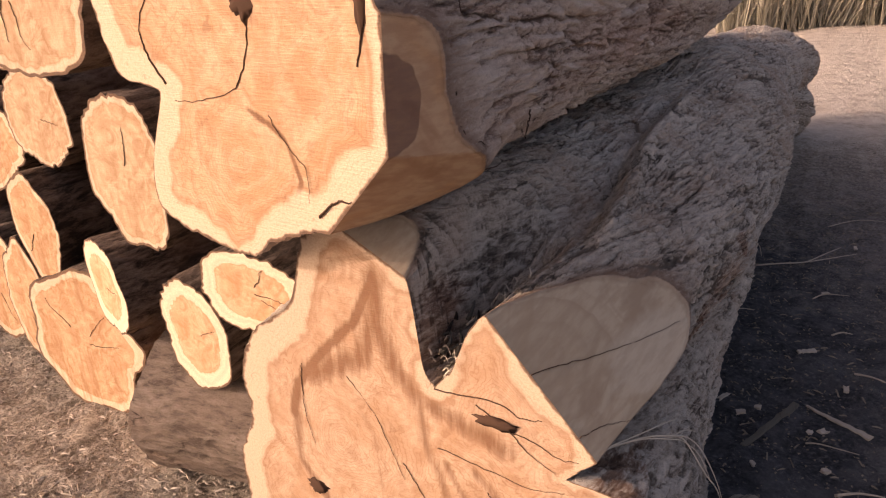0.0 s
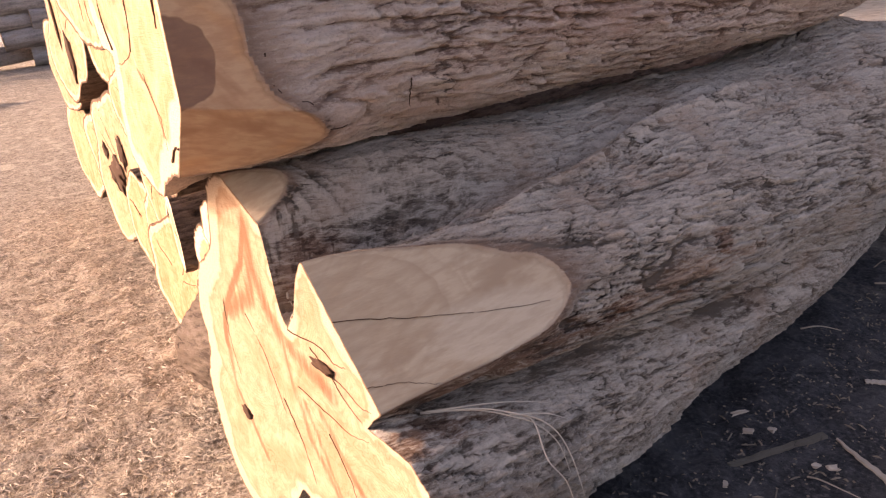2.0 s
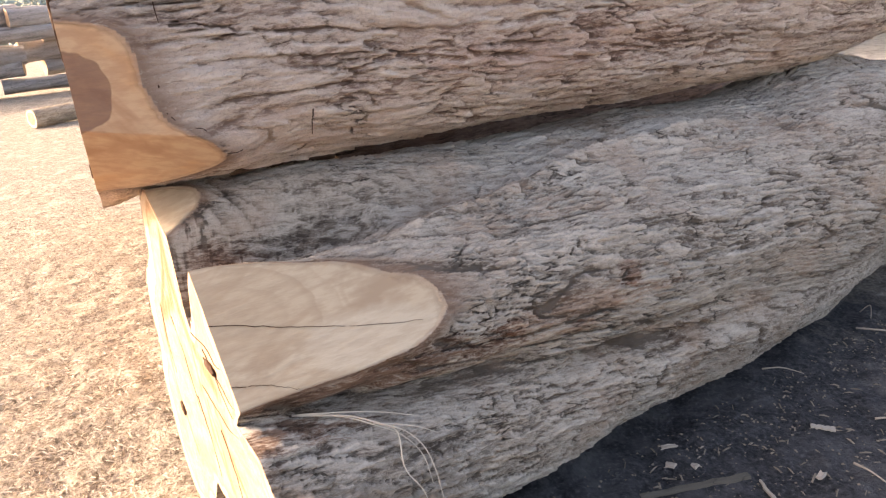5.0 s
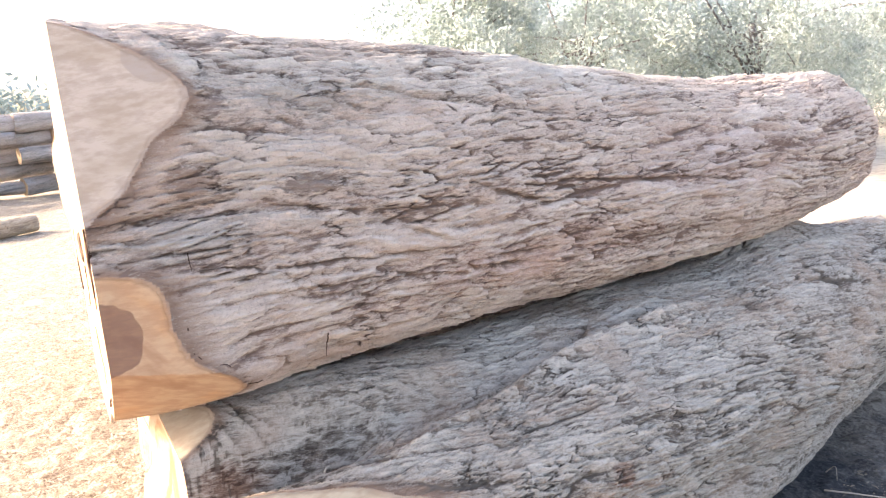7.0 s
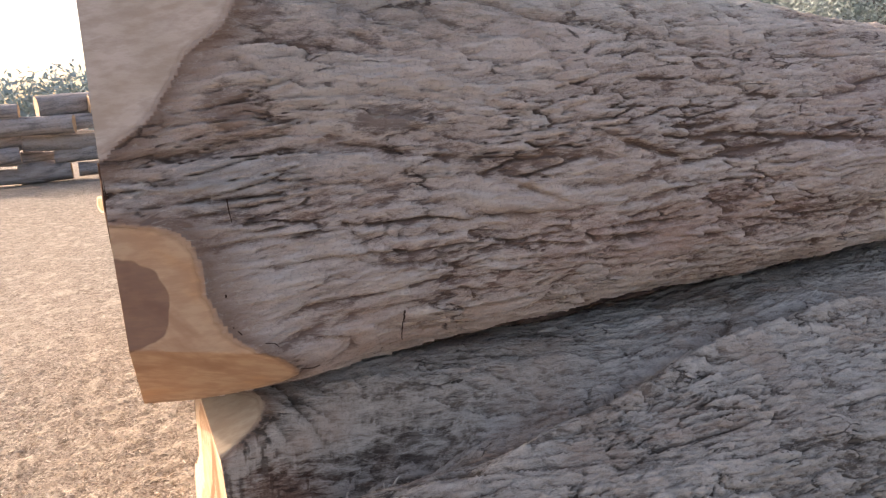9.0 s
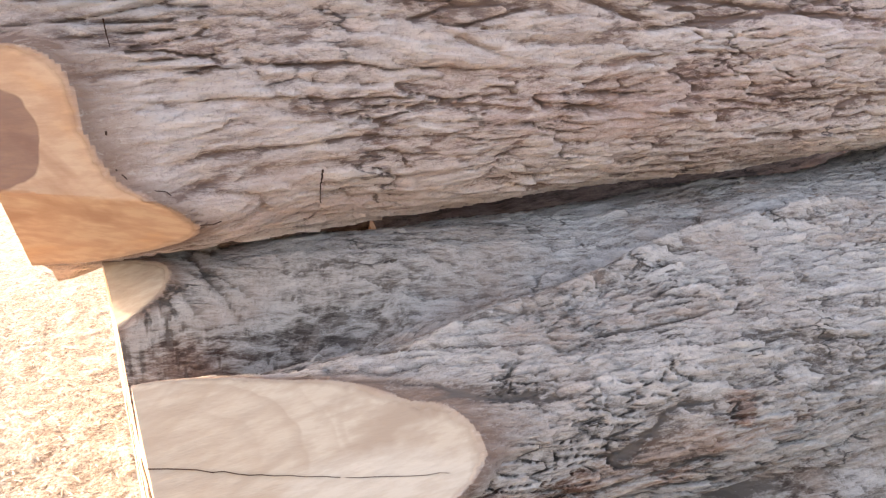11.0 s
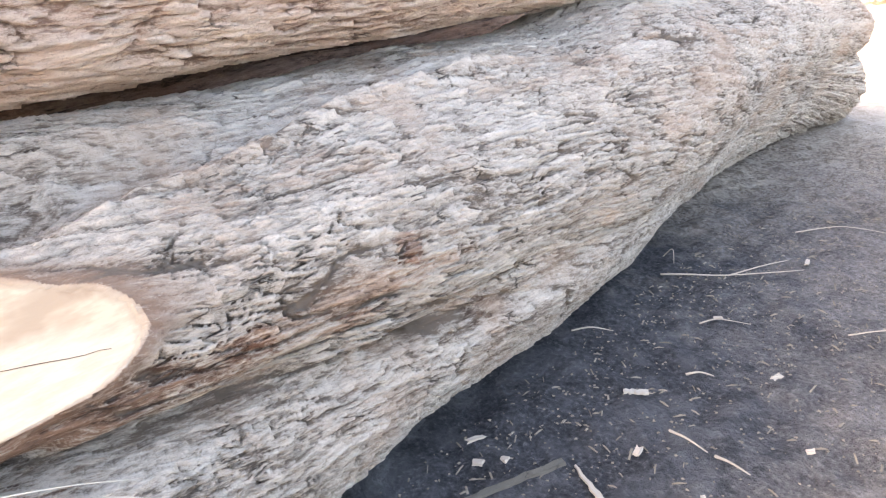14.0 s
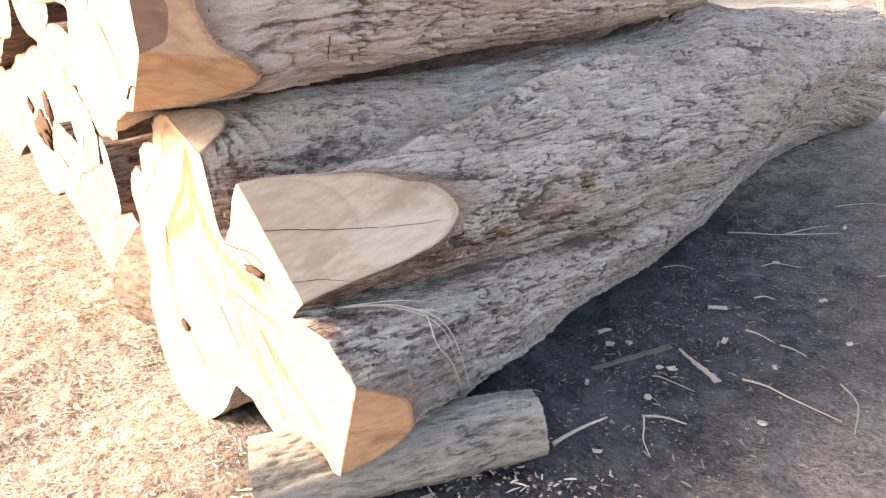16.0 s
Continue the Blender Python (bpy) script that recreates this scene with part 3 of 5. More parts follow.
        for key, val in shape.items():
            me.attributes.new(key, "FLOAT", "POINT").data.foreach_set("value", np.asarray(val, dtype=np.float32))
        link_part("sawn_end", me, mats[1], root)
    return root


def line_dist(x, z, pts):
    """Distance from points to a bent line."""
    best = np.full(x.shape, 9.0)
    for (ax, az), (bx, bz) in zip(pts, pts[1:]):
        t = np.clip(((x - ax) * (bx - ax) + (z - az) * (bz - az)) / ((bx - ax) ** 2 + (bz - az) ** 2), 0, 1)
        best = np.minimum(best, np.hypot(x - ax - t * (bx - ax), z - az - t * (bz - az)))
    return best


def butt_figure(hearts, centre, sap_by_angle, flames):
    """Growth lines round the hearts, sapwood depth by angle from the centre, and dark flames along lines of some width."""
    def shape(x, z, outline):
        d = np.full(x.shape, 9.0)
        for ox, oz in outline[::3]:
            d = np.minimum(d, np.hypot(x - ox, z - oz))
        age = -np.log(sum(np.exp(-18 * np.hypot(x - hx, z - hz)) for hx, hz in hearts)) / 18
        near = step(0.0, 0.22, d)
        age = age * near + (0.25 - d) * (1 - near)
        ang = np.degrees(np.arctan2(z - centre[1], x - centre[0]))
        sap = np.interp(ang, [a for a, _ in sap_by_angle], [w for _, w in sap_by_angle])
        dark = np.zeros(x.shape)
        for pts, wide, deep in flames:
            dark = np.maximum(dark, 1.35 * deep * np.exp(-(line_dist(x, z, pts) / wide) ** 2))
        return {"age": age, "depth": np.clip(0.5 + (sap - d) * 4, 0, 1), "streaks": dark}
    return shape


def plain_log(name, x, y, z, rx, rz, length, turn, pitch, seed, mats, lobes=0.08, n=96, ny=40, tilt=0.0, skew=0.0, roll=0.0):
    """A smaller log with its near end's centre at (x, y, z): half width rx, half height rz, axis turned from +y by turn degrees."""
    root = new(name)
    root.matrix_world = pose(x, y, z, pitch, roll, turn)
    rnd = np.random.RandomState(seed)
    th = np.linspace(-np.pi, np.pi, n, endpoint=False)
    r = np.ones(n)
    for k in range(2, 8):
        r = r + lobes / (k - 1) ** 0.7 * rnd.uniform(-1, 1) * np.cos(k * th + rnd.uniform(0, 6.28))
    ys = np.linspace(0, length, ny)
    Y = np.repeat(ys[:, None], n, 1)
    taper = 1 - 0.1 * Y / length
    ux, uz = np.cos(th)[None] * rx * r * taper, np.sin(th)[None] * rz * r * taper
    rel = bark_relief(np.repeat(th[None] * rx, ny, 0), Y, seed * 1.7, 1.3)
    k = 1 + (0.03 * (rel - 0.5) + 0.03 * (fbm(ux * 5 + seed, Y * 2, uz * 5, 2) - 0.5)) / max(rx, rz)
    X, Z = ux * k, uz * k
    cut = skew * X + tilt * Z
    Y = Y + cut * np.clip(1 - Y / 0.3, 0, 1)
    verts = np.stack((X, Y, Z), -1).reshape(-1, 3)
    idx = np.arange(ny * n).reshape(ny, n)
    nxt = np.roll(idx, -1, 1)
    quads = np.stack((idx[:-1], idx[1:], nxt[1:], nxt[:-1]), -1).reshape(-1, 4)
    link_part("bark", grid_mesh("bark", verts.tolist(), quads.tolist(), "relief", rel.ravel()), mats[0], root)
    for e in (0, -1):
        rings, vs, vals = 8, [], []
        for q in range(rings + 1):
            f = q / rings
            vs.append(np.stack((X[e] * f, Y[e] * f if e == 0 else Y[e], Z[e] * f), -1))
            vals.append(np.full(n, f))
        id2 = np.arange((rings + 1) * n).reshape(rings + 1, n)
        nx2 = np.roll(id2, -1, 1)
        fs = np.stack((id2[:-1], id2[1:], nx2[1:], nx2[:-1]), -1).reshape(-1, 4)
        if e == 0:
            fs = fs[:, ::-1]
        link_part("sawn_end", grid_mesh("sawn_end", np.concatenate(vs).tolist(), fs.tolist(), "ring", np.concatenate(vals)), mats[1], root)
    return root


# ---- ground ----
def ground_z(x, y):
    return -0.11 * np.clip((0.25 - x) / 0.7, 0, 1) ** 1.0


def soil_material():
    m, nt, b = make("yard_soil")
    v = coords(nt)
    fine = noise_tex(nt, v, 55, 6, 0.7)
    mid = noise_tex(nt, v, 9, 5, 0.6)
    big = noise_tex(nt, v, 1.3, 4, 0.6)
    sand = ramp(nt, fine, (0.36, (0.11, 0.088, 0.066)), (0.48, (0.33, 0.28, 0.225)), (0.64, (0.52, 0.46, 0.38)))
    sand = mix(nt, ramp(nt, mid, (0.4, (0,)), (0.7, (0.5,))), sand, (0.29, 0.235, 0.18))
    spots = noise_tex(nt, v, 21, 5, 0.65, 0.6)
    sand = mix(nt, ramp(nt, spots, (0.40, (0.7,)), (0.50, (0,))), sand, (0.14, 0.108, 0.078))
    pale = noise_tex(nt, v, 7, 4, 0.6, 0.8)
    sand = mix(nt, ramp(nt, pale, (0.52, (0,)), (0.62, (0.45,))), sand, (0.60, 0.52, 0.41))
    dark_soil = ramp(nt, fine, (0.3, (0.03, 0.03, 0.031)), (0.55, (0.078, 0.078, 0.08)), (0.75, (0.20, 0.195, 0.19)))
    dark_soil = mix(nt, ramp(nt, mid, (0.48, (0,)), (0.66, (0.5,))), dark_soil, (0.16, 0.158, 0.157))
    dark_soil = mix(nt, ramp(nt, noise_tex(nt, v, 2.6, 5, 0.62, 0.8), (0.5, (0,)), (0.68, (0.5,))), dark_soil, (0.195, 0.192, 0.19))
    sep0 = node(nt, "SeparateXYZ", {"Vector": v})
    side = ramp(nt, math_node(nt, "ADD", math_node(nt, "MULTIPLY", sep0.outputs[0], 0.25), math_node(nt, "MULTIPLY", big, 0.5)), (0.42, (0,)), (0.6, (0.8,)))
    dust = ramp(nt, fine, (0.3, (0.13, 0.115, 0.105)), (0.55, (0.26, 0.235, 0.215)), (0.75, (0.38, 0.345, 0.31)))
    far = ramp(nt, math_node(nt, "MULTIPLY", sep0.outputs[1], 0.1), (0.45, (1,)), (0.58, (0,)))
    grey_mix = mix(nt, math_node(nt, "MULTIPLY", side, far), sand, dust)
    open_yard = ramp(nt, math_node(nt, "MULTIPLY", sep0.outputs[1], 0.1), (0.48, (0,)), (0.62, (0.9,)))
    yard = ramp(nt, noise_tex(nt, v, 5, 7, 0.68, 0.4), (0.36, (0.44, 0.37, 0.295)), (0.5, (0.64, 0.555, 0.455)), (0.66, (0.72, 0.645, 0.55)))
    grey_mix = mix(nt, open_yard, grey_mix, yard)
    # darker soil along one side of the stack
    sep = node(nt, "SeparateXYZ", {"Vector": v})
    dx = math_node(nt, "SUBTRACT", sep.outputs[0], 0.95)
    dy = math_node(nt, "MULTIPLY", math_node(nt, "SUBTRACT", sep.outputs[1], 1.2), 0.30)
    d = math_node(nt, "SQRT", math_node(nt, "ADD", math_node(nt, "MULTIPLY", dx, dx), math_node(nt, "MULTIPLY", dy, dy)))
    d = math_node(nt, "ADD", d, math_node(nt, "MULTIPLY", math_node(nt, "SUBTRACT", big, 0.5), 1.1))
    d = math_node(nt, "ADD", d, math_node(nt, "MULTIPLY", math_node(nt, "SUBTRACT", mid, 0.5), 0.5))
    col = mix(nt, ramp(nt, d, (0.45, (1,)), (1.25, (0,))), grey_mix, dark_soil)
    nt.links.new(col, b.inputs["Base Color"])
    b.inputs["Roughness"].default_value = 0.95
    b.inputs["Specular IOR Level"].default_value = 0.1
    bump(nt, b, math_node(nt, "ADD", fine, math_node(nt, "MULTIPLY", mid, 1.5)), 1.0, 0.03)
    return m


def axis_steps(lo, hi, fine_lo, fine_hi, step):
    core = list(np.arange(fine_lo, fine_hi, step))
    left, right, s = [], [], step
    a = fine_lo
    while a > lo:
        s *= 1.25
        a -= s
        left.append(a)
    s, a = step, core[-1]
    while a < hi:
        s *= 1.25
        a += s
        right.append(a)
    return np.array(left[::-1] + core + right)


def build_ground():
    xs = axis_steps(-900, 900, -3.2, 2.6, 0.022)
    ys = axis_steps(-900, 900, -1.2, 4.6, 0.022)
    X, Y = np.meshgrid(xs, ys)
    near = np.clip(1 - (np.hypot(X, Y - 1) - 4) / 30, 0, 1)
    Z = ground_z(X, Y) + near * (0.035 * (fbm(X * 3, Y * 3, X * 0 + 2.0, 4) - 0.5) + 0.05 * (fbm(X * 0.8, Y * 0.8, X * 0, 3) - 0.5) + 0.045 * np.clip(1 - (np.hypot(X + 0.3, Y - 1.7) - 3.2) / 1.5, 0, 1) * (fbm(X * 11, Y * 11, X * 0 + 6.0, 3) - 0.5))
    verts = np.stack((X, Y, Z), -1).reshape(-1, 3)
    idx = np.arange(X.size).reshape(X.shape)
    quads = np.stack((idx[:-1, :-1], idx[:-1, 1:], idx[1:, 1:], idx[1:, :-1]), -1).reshape(-1, 4)
    me = grid_mesh("ground", verts.tolist(), quads.tolist())
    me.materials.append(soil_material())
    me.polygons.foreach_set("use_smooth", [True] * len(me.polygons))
    tagged(new("ground", me), "dry sandy yard soil with sawdust, straw and a dark patch", "ground", kind="structure")


build_ground()

# ---- the two great logs ----
LOWER = [
    (0.0, (0.38, 0.45), [(-.20, .62), (-.17, .72), (-.11, .80), (0, .86), (.04, .96), (.07, 1.06), (.16, 1.11), (.26, 1.12), (.335, 1.07), (.36, .95), (.37, .80), (.40, .76),
        (.45, .82), (.49, .93), (.53, .972), (.64, .975), (.76, .90), (.81, .80), (.775, .70), (.70, .62), (.78, .62), (.85, .61), (.95, .52), (1.02, .40), (1.0, .28), (.88, .19),
        (.74, .12), (.55, .13), (.40, .22), (.30, .24), (.2, .08), (0, -.06), (-.15, -.06), (-.24, .1), (-.25, .25), (-.25, .38), (-.19, .46), (-.18, .55)]),
    (0.28, (0.38, 0.45), [(-.2, .62), (-.1, .85), (.05, 1.03), (.2, 1.10), (.31, 1.09), (.355, .97), (.375, .85), (.41, .82), (.45, .88), (.51, .935), (.63, .937), (.73, .905), (.82, .82), (.85, .76),
        (.82, .715), (.78, .65), (.67, .59), (.77, .57), (.88, .52), (.945, .42), (.93, .28), (.81, .11), (.65, .04), (.4, .08), (.1, .0), (-.15, -.05), (-.26, .15), (-.25, .4)]),
    (0.45, (0.38, 0.45), [(-.22, .61), (-.1, .88), (.06, 1.05), (.22, 1.10), (.34, 1.08), (.38, .98), (.41, .885), (.46, .88), (.53, .935), (.60, .938), (.718, .888), (.795, .84), (.84, .79), (.842, .742),
        (.82, .645), (.79, .61), (.68, .555), (.79, .52), (.885, .44), (.92, .36), (.88, .2), (.68, .02), (.4, .02), (.1, -.03), (-.15, -.05), (-.27, .15), (-.27, .4)]),
    (0.6, (0.38, 0.45), [(-.25, .6), (-.1, .9), (.08, 1.06), (.25, 1.09), (.36, 1.07), (.40, 1.0), (.44, .935), (.49, .925), (.55, .945), (.62, .942), (.72, .89), (.815, .80), (.83, .70), (.81, .61), (.70, .53),
        (.81, .49), (.885, .37), (.85, .19), (.65, .01), (.4, -.03), (.1, -.05), (-.15, -.05), (-.28, .15), (-.28, .4)]),
    (1.2, (0.38, 0.45), [(-.26, .6), (-.1, .95), (.1, 1.045), (.27, 1.04), (.38, 1.015), (.46, .99), (.52, .98), (.63, .94), (.79, .85), (.87, .73), (.87, .62), (.84, .53), (.74, .455), (.81, .415), (.84, .31), (.77, .15),
        (.58, -.01), (.4, -.04), (.1, -.05), (-.15, -.05), (-.28, .15), (-.28, .4)]),
    (2.1, (0.36, 0.45), [(-.26, .6), (-.08, .95), (.1, 1.02), (.28, 1.015), (.45, .98), (.6, .935), (.78, .79), (.86, .6), (.82, .44), (.765, .37), (.80, .32), (.80, .22), (.68, .05), (.46, -.03), (.1, -.05), (-.15, -.02), (-.28, .2), (-.28, .4)]),
    (2.55, (0.36, 0.45), [(-.26, .6), (-.08, .93), (.1, 1.0), (.3, .985), (.45, .972), (.6, .945), (.78, .79), (.85, .58), (.82, .42), (.77, .32), (.76, .22), (.66, .06), (.46, -.03), (.1, -.05), (-.15, -.02), (-.28, .2), (-.28, .4)]),
    (3.1, (0.36, 0.45), [(-.26, .6), (-.08, .95), (.05, 1.145), (.17, 1.12), (.32, 1.06), (.6, .95), (.77, .80), (.83, .68), (.80, .52), (.74, .38), (.64, .22), (.52, .05), (.40, -.03), (.1, -.05), (-.15, -.02), (-.28, .2), (-.28, .4)]),
    (3.9, (0.34, 0.45), [(-.22, .6), (-.05, .9), (.15, 1.0), (.4, .98), (.6, .87), (.71, .72), (.71, .56), (.64, .40), (.54, .22), (.46, .06), (.36, -.03), (.1, -.04), (-.15, .05), (-.24, .3)]),
    (4.9, (0.33, 0.42), [(-.18, .55), (-.05, .8), (.15, .92), (.4, .90), (.60, .80), (.68, .62), (.64, .46), (.62, .30), (.58, .14), (.46, .0), (.3, -.03), (.1, -.02), (-.12, .1), (-.2, .35)]),
    (5.35, (0.33, 0.42), [(-.18, .55), (-.05, .8), (.15, .90), (.4, .89), (.64, .80), (.77, .66), (.76, .54), (.68, .46), (.75, .38), (.78, .26), (.72, .08), (.5, -.03), (.1, -.03), (-.12, .1), (-.2, .35)]),
    (5.6, (0.33, 0.42), [(-.16, .55), (-.05, .76), (.15, .86), (.4, .84), (.60, .76), (.70, .64), (.69, .54), (.64, .46), (.68, .38), (.70, .24), (.62, .06), (.4, -.02), (.1, -.02), (-.12, .1), (-.18, .35)]),
]
LOWER_CUTS = [((0.743, -0.192, 0.642), 1.014, 0.44, 2, 0.635), ((0.44, -0.366, 0.82), 0.985, -1, 0.44, 0.9), ((0.879, -0.371, -0.299), 0.690, 0.5, 2, -1)]
ys_low = np.concatenate((np.linspace(0, 2.8, 540), np.linspace(2.8, 5.6, 215)[1:]))
lower = sculpted_log("log", LOWER, LOWER_CUTS, 640, ys_low, lambda x, z: 0 * x,
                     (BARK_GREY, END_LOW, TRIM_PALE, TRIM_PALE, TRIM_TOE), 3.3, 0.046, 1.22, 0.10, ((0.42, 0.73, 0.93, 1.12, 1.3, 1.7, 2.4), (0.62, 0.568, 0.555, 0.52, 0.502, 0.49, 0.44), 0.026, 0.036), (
    ((.10, .20, .345, .52, .70, .98, 1.2, 1.42, 1.7), (.635, .61, .58, .55, .53, .485, .45, .41, .365), .020, .040),
    ((1.16, 1.3, 1.46), (.44, .42, .405), .012, .02)), butt_figure(
    [(.12, .52), (.25, 1.0), (.62, .80), (.72, .36), (-.08, .25)], (0.30, 0.55), [(-180, .075), (-150, .08), (-110, .05), (-60, .03), (-20, .035), (20, .02), (60, .03), (90, .02), (110, .05), (150, .085), (180, .075)],
    [([(.26, 1.0), (.2, .88), (.1, .78), (0, .66), (-.03, .56)], .016, .85), ([(.262, .99), (.25, .88), (.21, .79), (.12, .74), (.05, .70)], .04, .62), ([(.25, .9), (.30, .78), (.36, .72), (.45, .69), (.56, .65)], .035, .6),
     ([(-.02, .56), (-.03, .42), (.03, .34), (.1, .22)], .018, .6), ([(.36, .72), (.37, .6), (.42, .45), (.52, .33)], .02, .5), ([(.5, .56), (.62, .42), (.76, .30)], .02, .55), ([(.42, .56), (.50, .40), (.58, .24)], .014, .5),
     ([(.2, .62), (.24, .5), (.22, .36)], .02, .3)]), 0.17)
tagged(lower, "huge grey-barked hardwood log with lobed sawn butt, lying on the ground", "log")

UPPER = [
    (0.0, (0.0, 1.58), [(-.42, 1.60), (-.40, 1.75), (-.33, 1.95), (-.15, 2.09), (.05, 2.13), (.27, 2.125), (.42, 2.06), (.48, 1.95), (.46, 1.82), (.41, 1.70), (.40, 1.60), (.43, 1.56), (.49, 1.50), (.52, 1.40),
        (.54, 1.28), (.48, 1.20), (.34, 1.155), (.218, 1.14), (.076, 1.09), (.03, 1.045), (-.03, 1.04), (-.14, 1.055), (-.17, 1.06), (-.31, 1.09), (-.335, 1.15), (-.28, 1.27), (-.19, 1.39), (-.3, 1.40), (-.375, 1.40), (-.40, 1.47)]),
    (0.05, (0.0, 1.58), [(-.42, 1.60), (-.40, 1.75), (-.33, 1.95), (-.15, 2.09), (.05, 2.13), (.25, 2.11), (.35, 2.06), (.415, 2.0), (.43, 1.94), (.415, 1.86), (.41, 1.76), (.42, 1.65), (.445, 1.57), (.462, 1.50), (.466, 1.40),
        (.475, 1.31), (.50, 1.25), (.47, 1.195), (.34, 1.15), (.2, 1.13), (.08, 1.09), (-.03, 1.06), (-.17, 1.07), (-.3, 1.11), (-.335, 1.17), (-.29, 1.28), (-.24, 1.39), (-.33, 1.41), (-.375, 1.42), (-.40, 1.48)]),
    (0.2, (0.0, 1.58), [(-.42, 1.60), (-.33, 1.94), (-.15, 2.09), (.05, 2.13), (.24, 2.1), (.34, 2.03), (.405, 1.95), (.425, 1.86), (.43, 1.75), (.44, 1.65), (.46, 1.55), (.465, 1.44), (.462, 1.33), (.466, 1.26), (.45, 1.205), (.36, 1.155),
        (.22, 1.13), (.08, 1.1), (-.1, 1.08), (-.28, 1.13), (-.38, 1.35), (-.42, 1.47)]),
    (0.4, (0.0, 1.58), [(-.42, 1.60), (-.33, 1.93), (-.15, 2.09), (.05, 2.12), (.25, 2.08), (.37, 1.98), (.425, 1.86), (.44, 1.74), (.448, 1.65), (.46, 1.56), (.468, 1.45), (.458, 1.34), (.44, 1.26), (.40, 1.20), (.30, 1.155),
        (.2, 1.13), (.08, 1.11), (-.1, 1.1), (-.28, 1.15), (-.38, 1.35), (-.42, 1.47)]),
    (0.9, (0.0, 1.58), [(-.42, 1.6), (-.3, 1.92), (-.12, 2.05), (.05, 2.08), (.22, 2.05), (.36, 1.93), (.44, 1.78), (.47, 1.6), (.46, 1.42), (.42, 1.26), (.33, 1.17), (.15, 1.12), (-.1, 1.12), (-.3, 1.22), (-.4, 1.4)]),
    (1.7, (0.02, 1.54), [(-.42, 1.55), (-.3, 1.82), (-.1, 1.95), (.1, 1.97), (.28, 1.93), (.40, 1.80), (.47, 1.65), (.48, 1.5), (.47, 1.36), (.42, 1.22), (.32, 1.14), (.1, 1.1), (-.15, 1.12), (-.32, 1.22), (-.4, 1.38)]),
    (2.8, (0.04, 1.5), [(-.40, 1.5), (-.28, 1.75), (-.08, 1.85), (.15, 1.86), (.33, 1.81), (.44, 1.71), (.50, 1.57), (.50, 1.42), (.47, 1.28), (.38, 1.16), (.2, 1.1), (-.1, 1.11), (-.3, 1.22), (-.38, 1.36)]),
    (3.75, (0.04, 1.52), [(-.36, 1.52), (-.26, 1.74), (-.05, 1.86), (.18, 1.87), (.34, 1.8), (.45, 1.68), (.49, 1.54), (.48, 1.42), (.44, 1.31), (.34, 1.22), (.15, 1.17), (-.1, 1.18), (-.28, 1.28), (-.34, 1.4)]),
]
UPPER_CUTS = [((0.896, -0.358, 0.261), 0.833, 0, 2, 1.62), ((0.95, -0.28, -0.03), 0.392, 0, 2, 0), ((0.682, -0.340, -0.647), -0.53, 0, 2, 0)]
ys_up = np.linspace(-0.09, 3.75, 620)
upper = sculpted_log("log", [(s[0] - 0.09 if s[0] == 0 else s[0], s[1], s[2]) for s in UPPER], UPPER_CUTS, 560, ys_up, lambda x, z: -0.13 * x,
                     (BARK_PINK, END_BIG, TRIM_TOP, TRIM_ORANGE, TRIM_ORANGE), 8.1, 0.042, 0.74, 0.12, None, (
    ((-.09, 0, .14, .28, .46), (1.655, 1.662, 1.68, 1.694, 1.69), .014, .03), ((.05, .22, .47, .70, .97, 1.31), (1.874, 1.854, 1.795, 1.686, 1.618, 1.517), .009, .02),
    ((.26, .33, .38, .45, .62), (1.53, 1.435, 1.404, 1.37, 1.352), .007, .016), ((.62, .77, .91, 1.1), (1.565, 1.503, 1.458, 1.445), .008, .018), ((.38, .51, .62, .72), (1.345, 1.311, 1.286, 1.27), .006, .013),
    ((.5, .9, 1.3, 1.7), (1.40, 1.375, 1.32, 1.29), .006, .014), ((1.0, 1.3, 1.7, 2.1), (1.40, 1.36, 1.30, 1.27), .007, .014), ((.2, .6, 1.0, 1.5), (1.97, 1.93, 1.87, 1.80), .008, .016),
    ((.3, .5, .7, .9), (1.62, 1.60, 1.55, 1.53), .007, .014), ((1.2, 1.6, 2.0, 2.5), (1.62, 1.56, 1.52, 1.46), .006, .011)), butt_figure(
    [(.09, 1.60), (.03, 1.26), (-.22, 1.72), (.30, 1.72), (.26, 1.42)], (0.0, 1.55), [(-180, .07), (-150, .075), (-135, .09), (-115, .06), (-95, .03), (-80, .06), (-60, .085), (-45, .078), (-35, .062), (-25, .036), (-14, .02), (10, .02), (45, .05), (90, .05), (180, .07)],
    [([(.07, 1.37), (.13, 1.345), (.17, 1.32), (.2, 1.24), (.178, 1.197)], .008, .7), ([(.09, 1.62), (.12, 1.54)], .02, .5), ([(-.12, 1.22), (-.1, 1.32), (-.02, 1.36)], .012, .35), ([(.16, 1.37), (.2, 1.32), (.24, 1.22)], .02, .25)]))
tagged(upper, "huge pinkish-brown log with trimmed butt, resting on another log", "log")

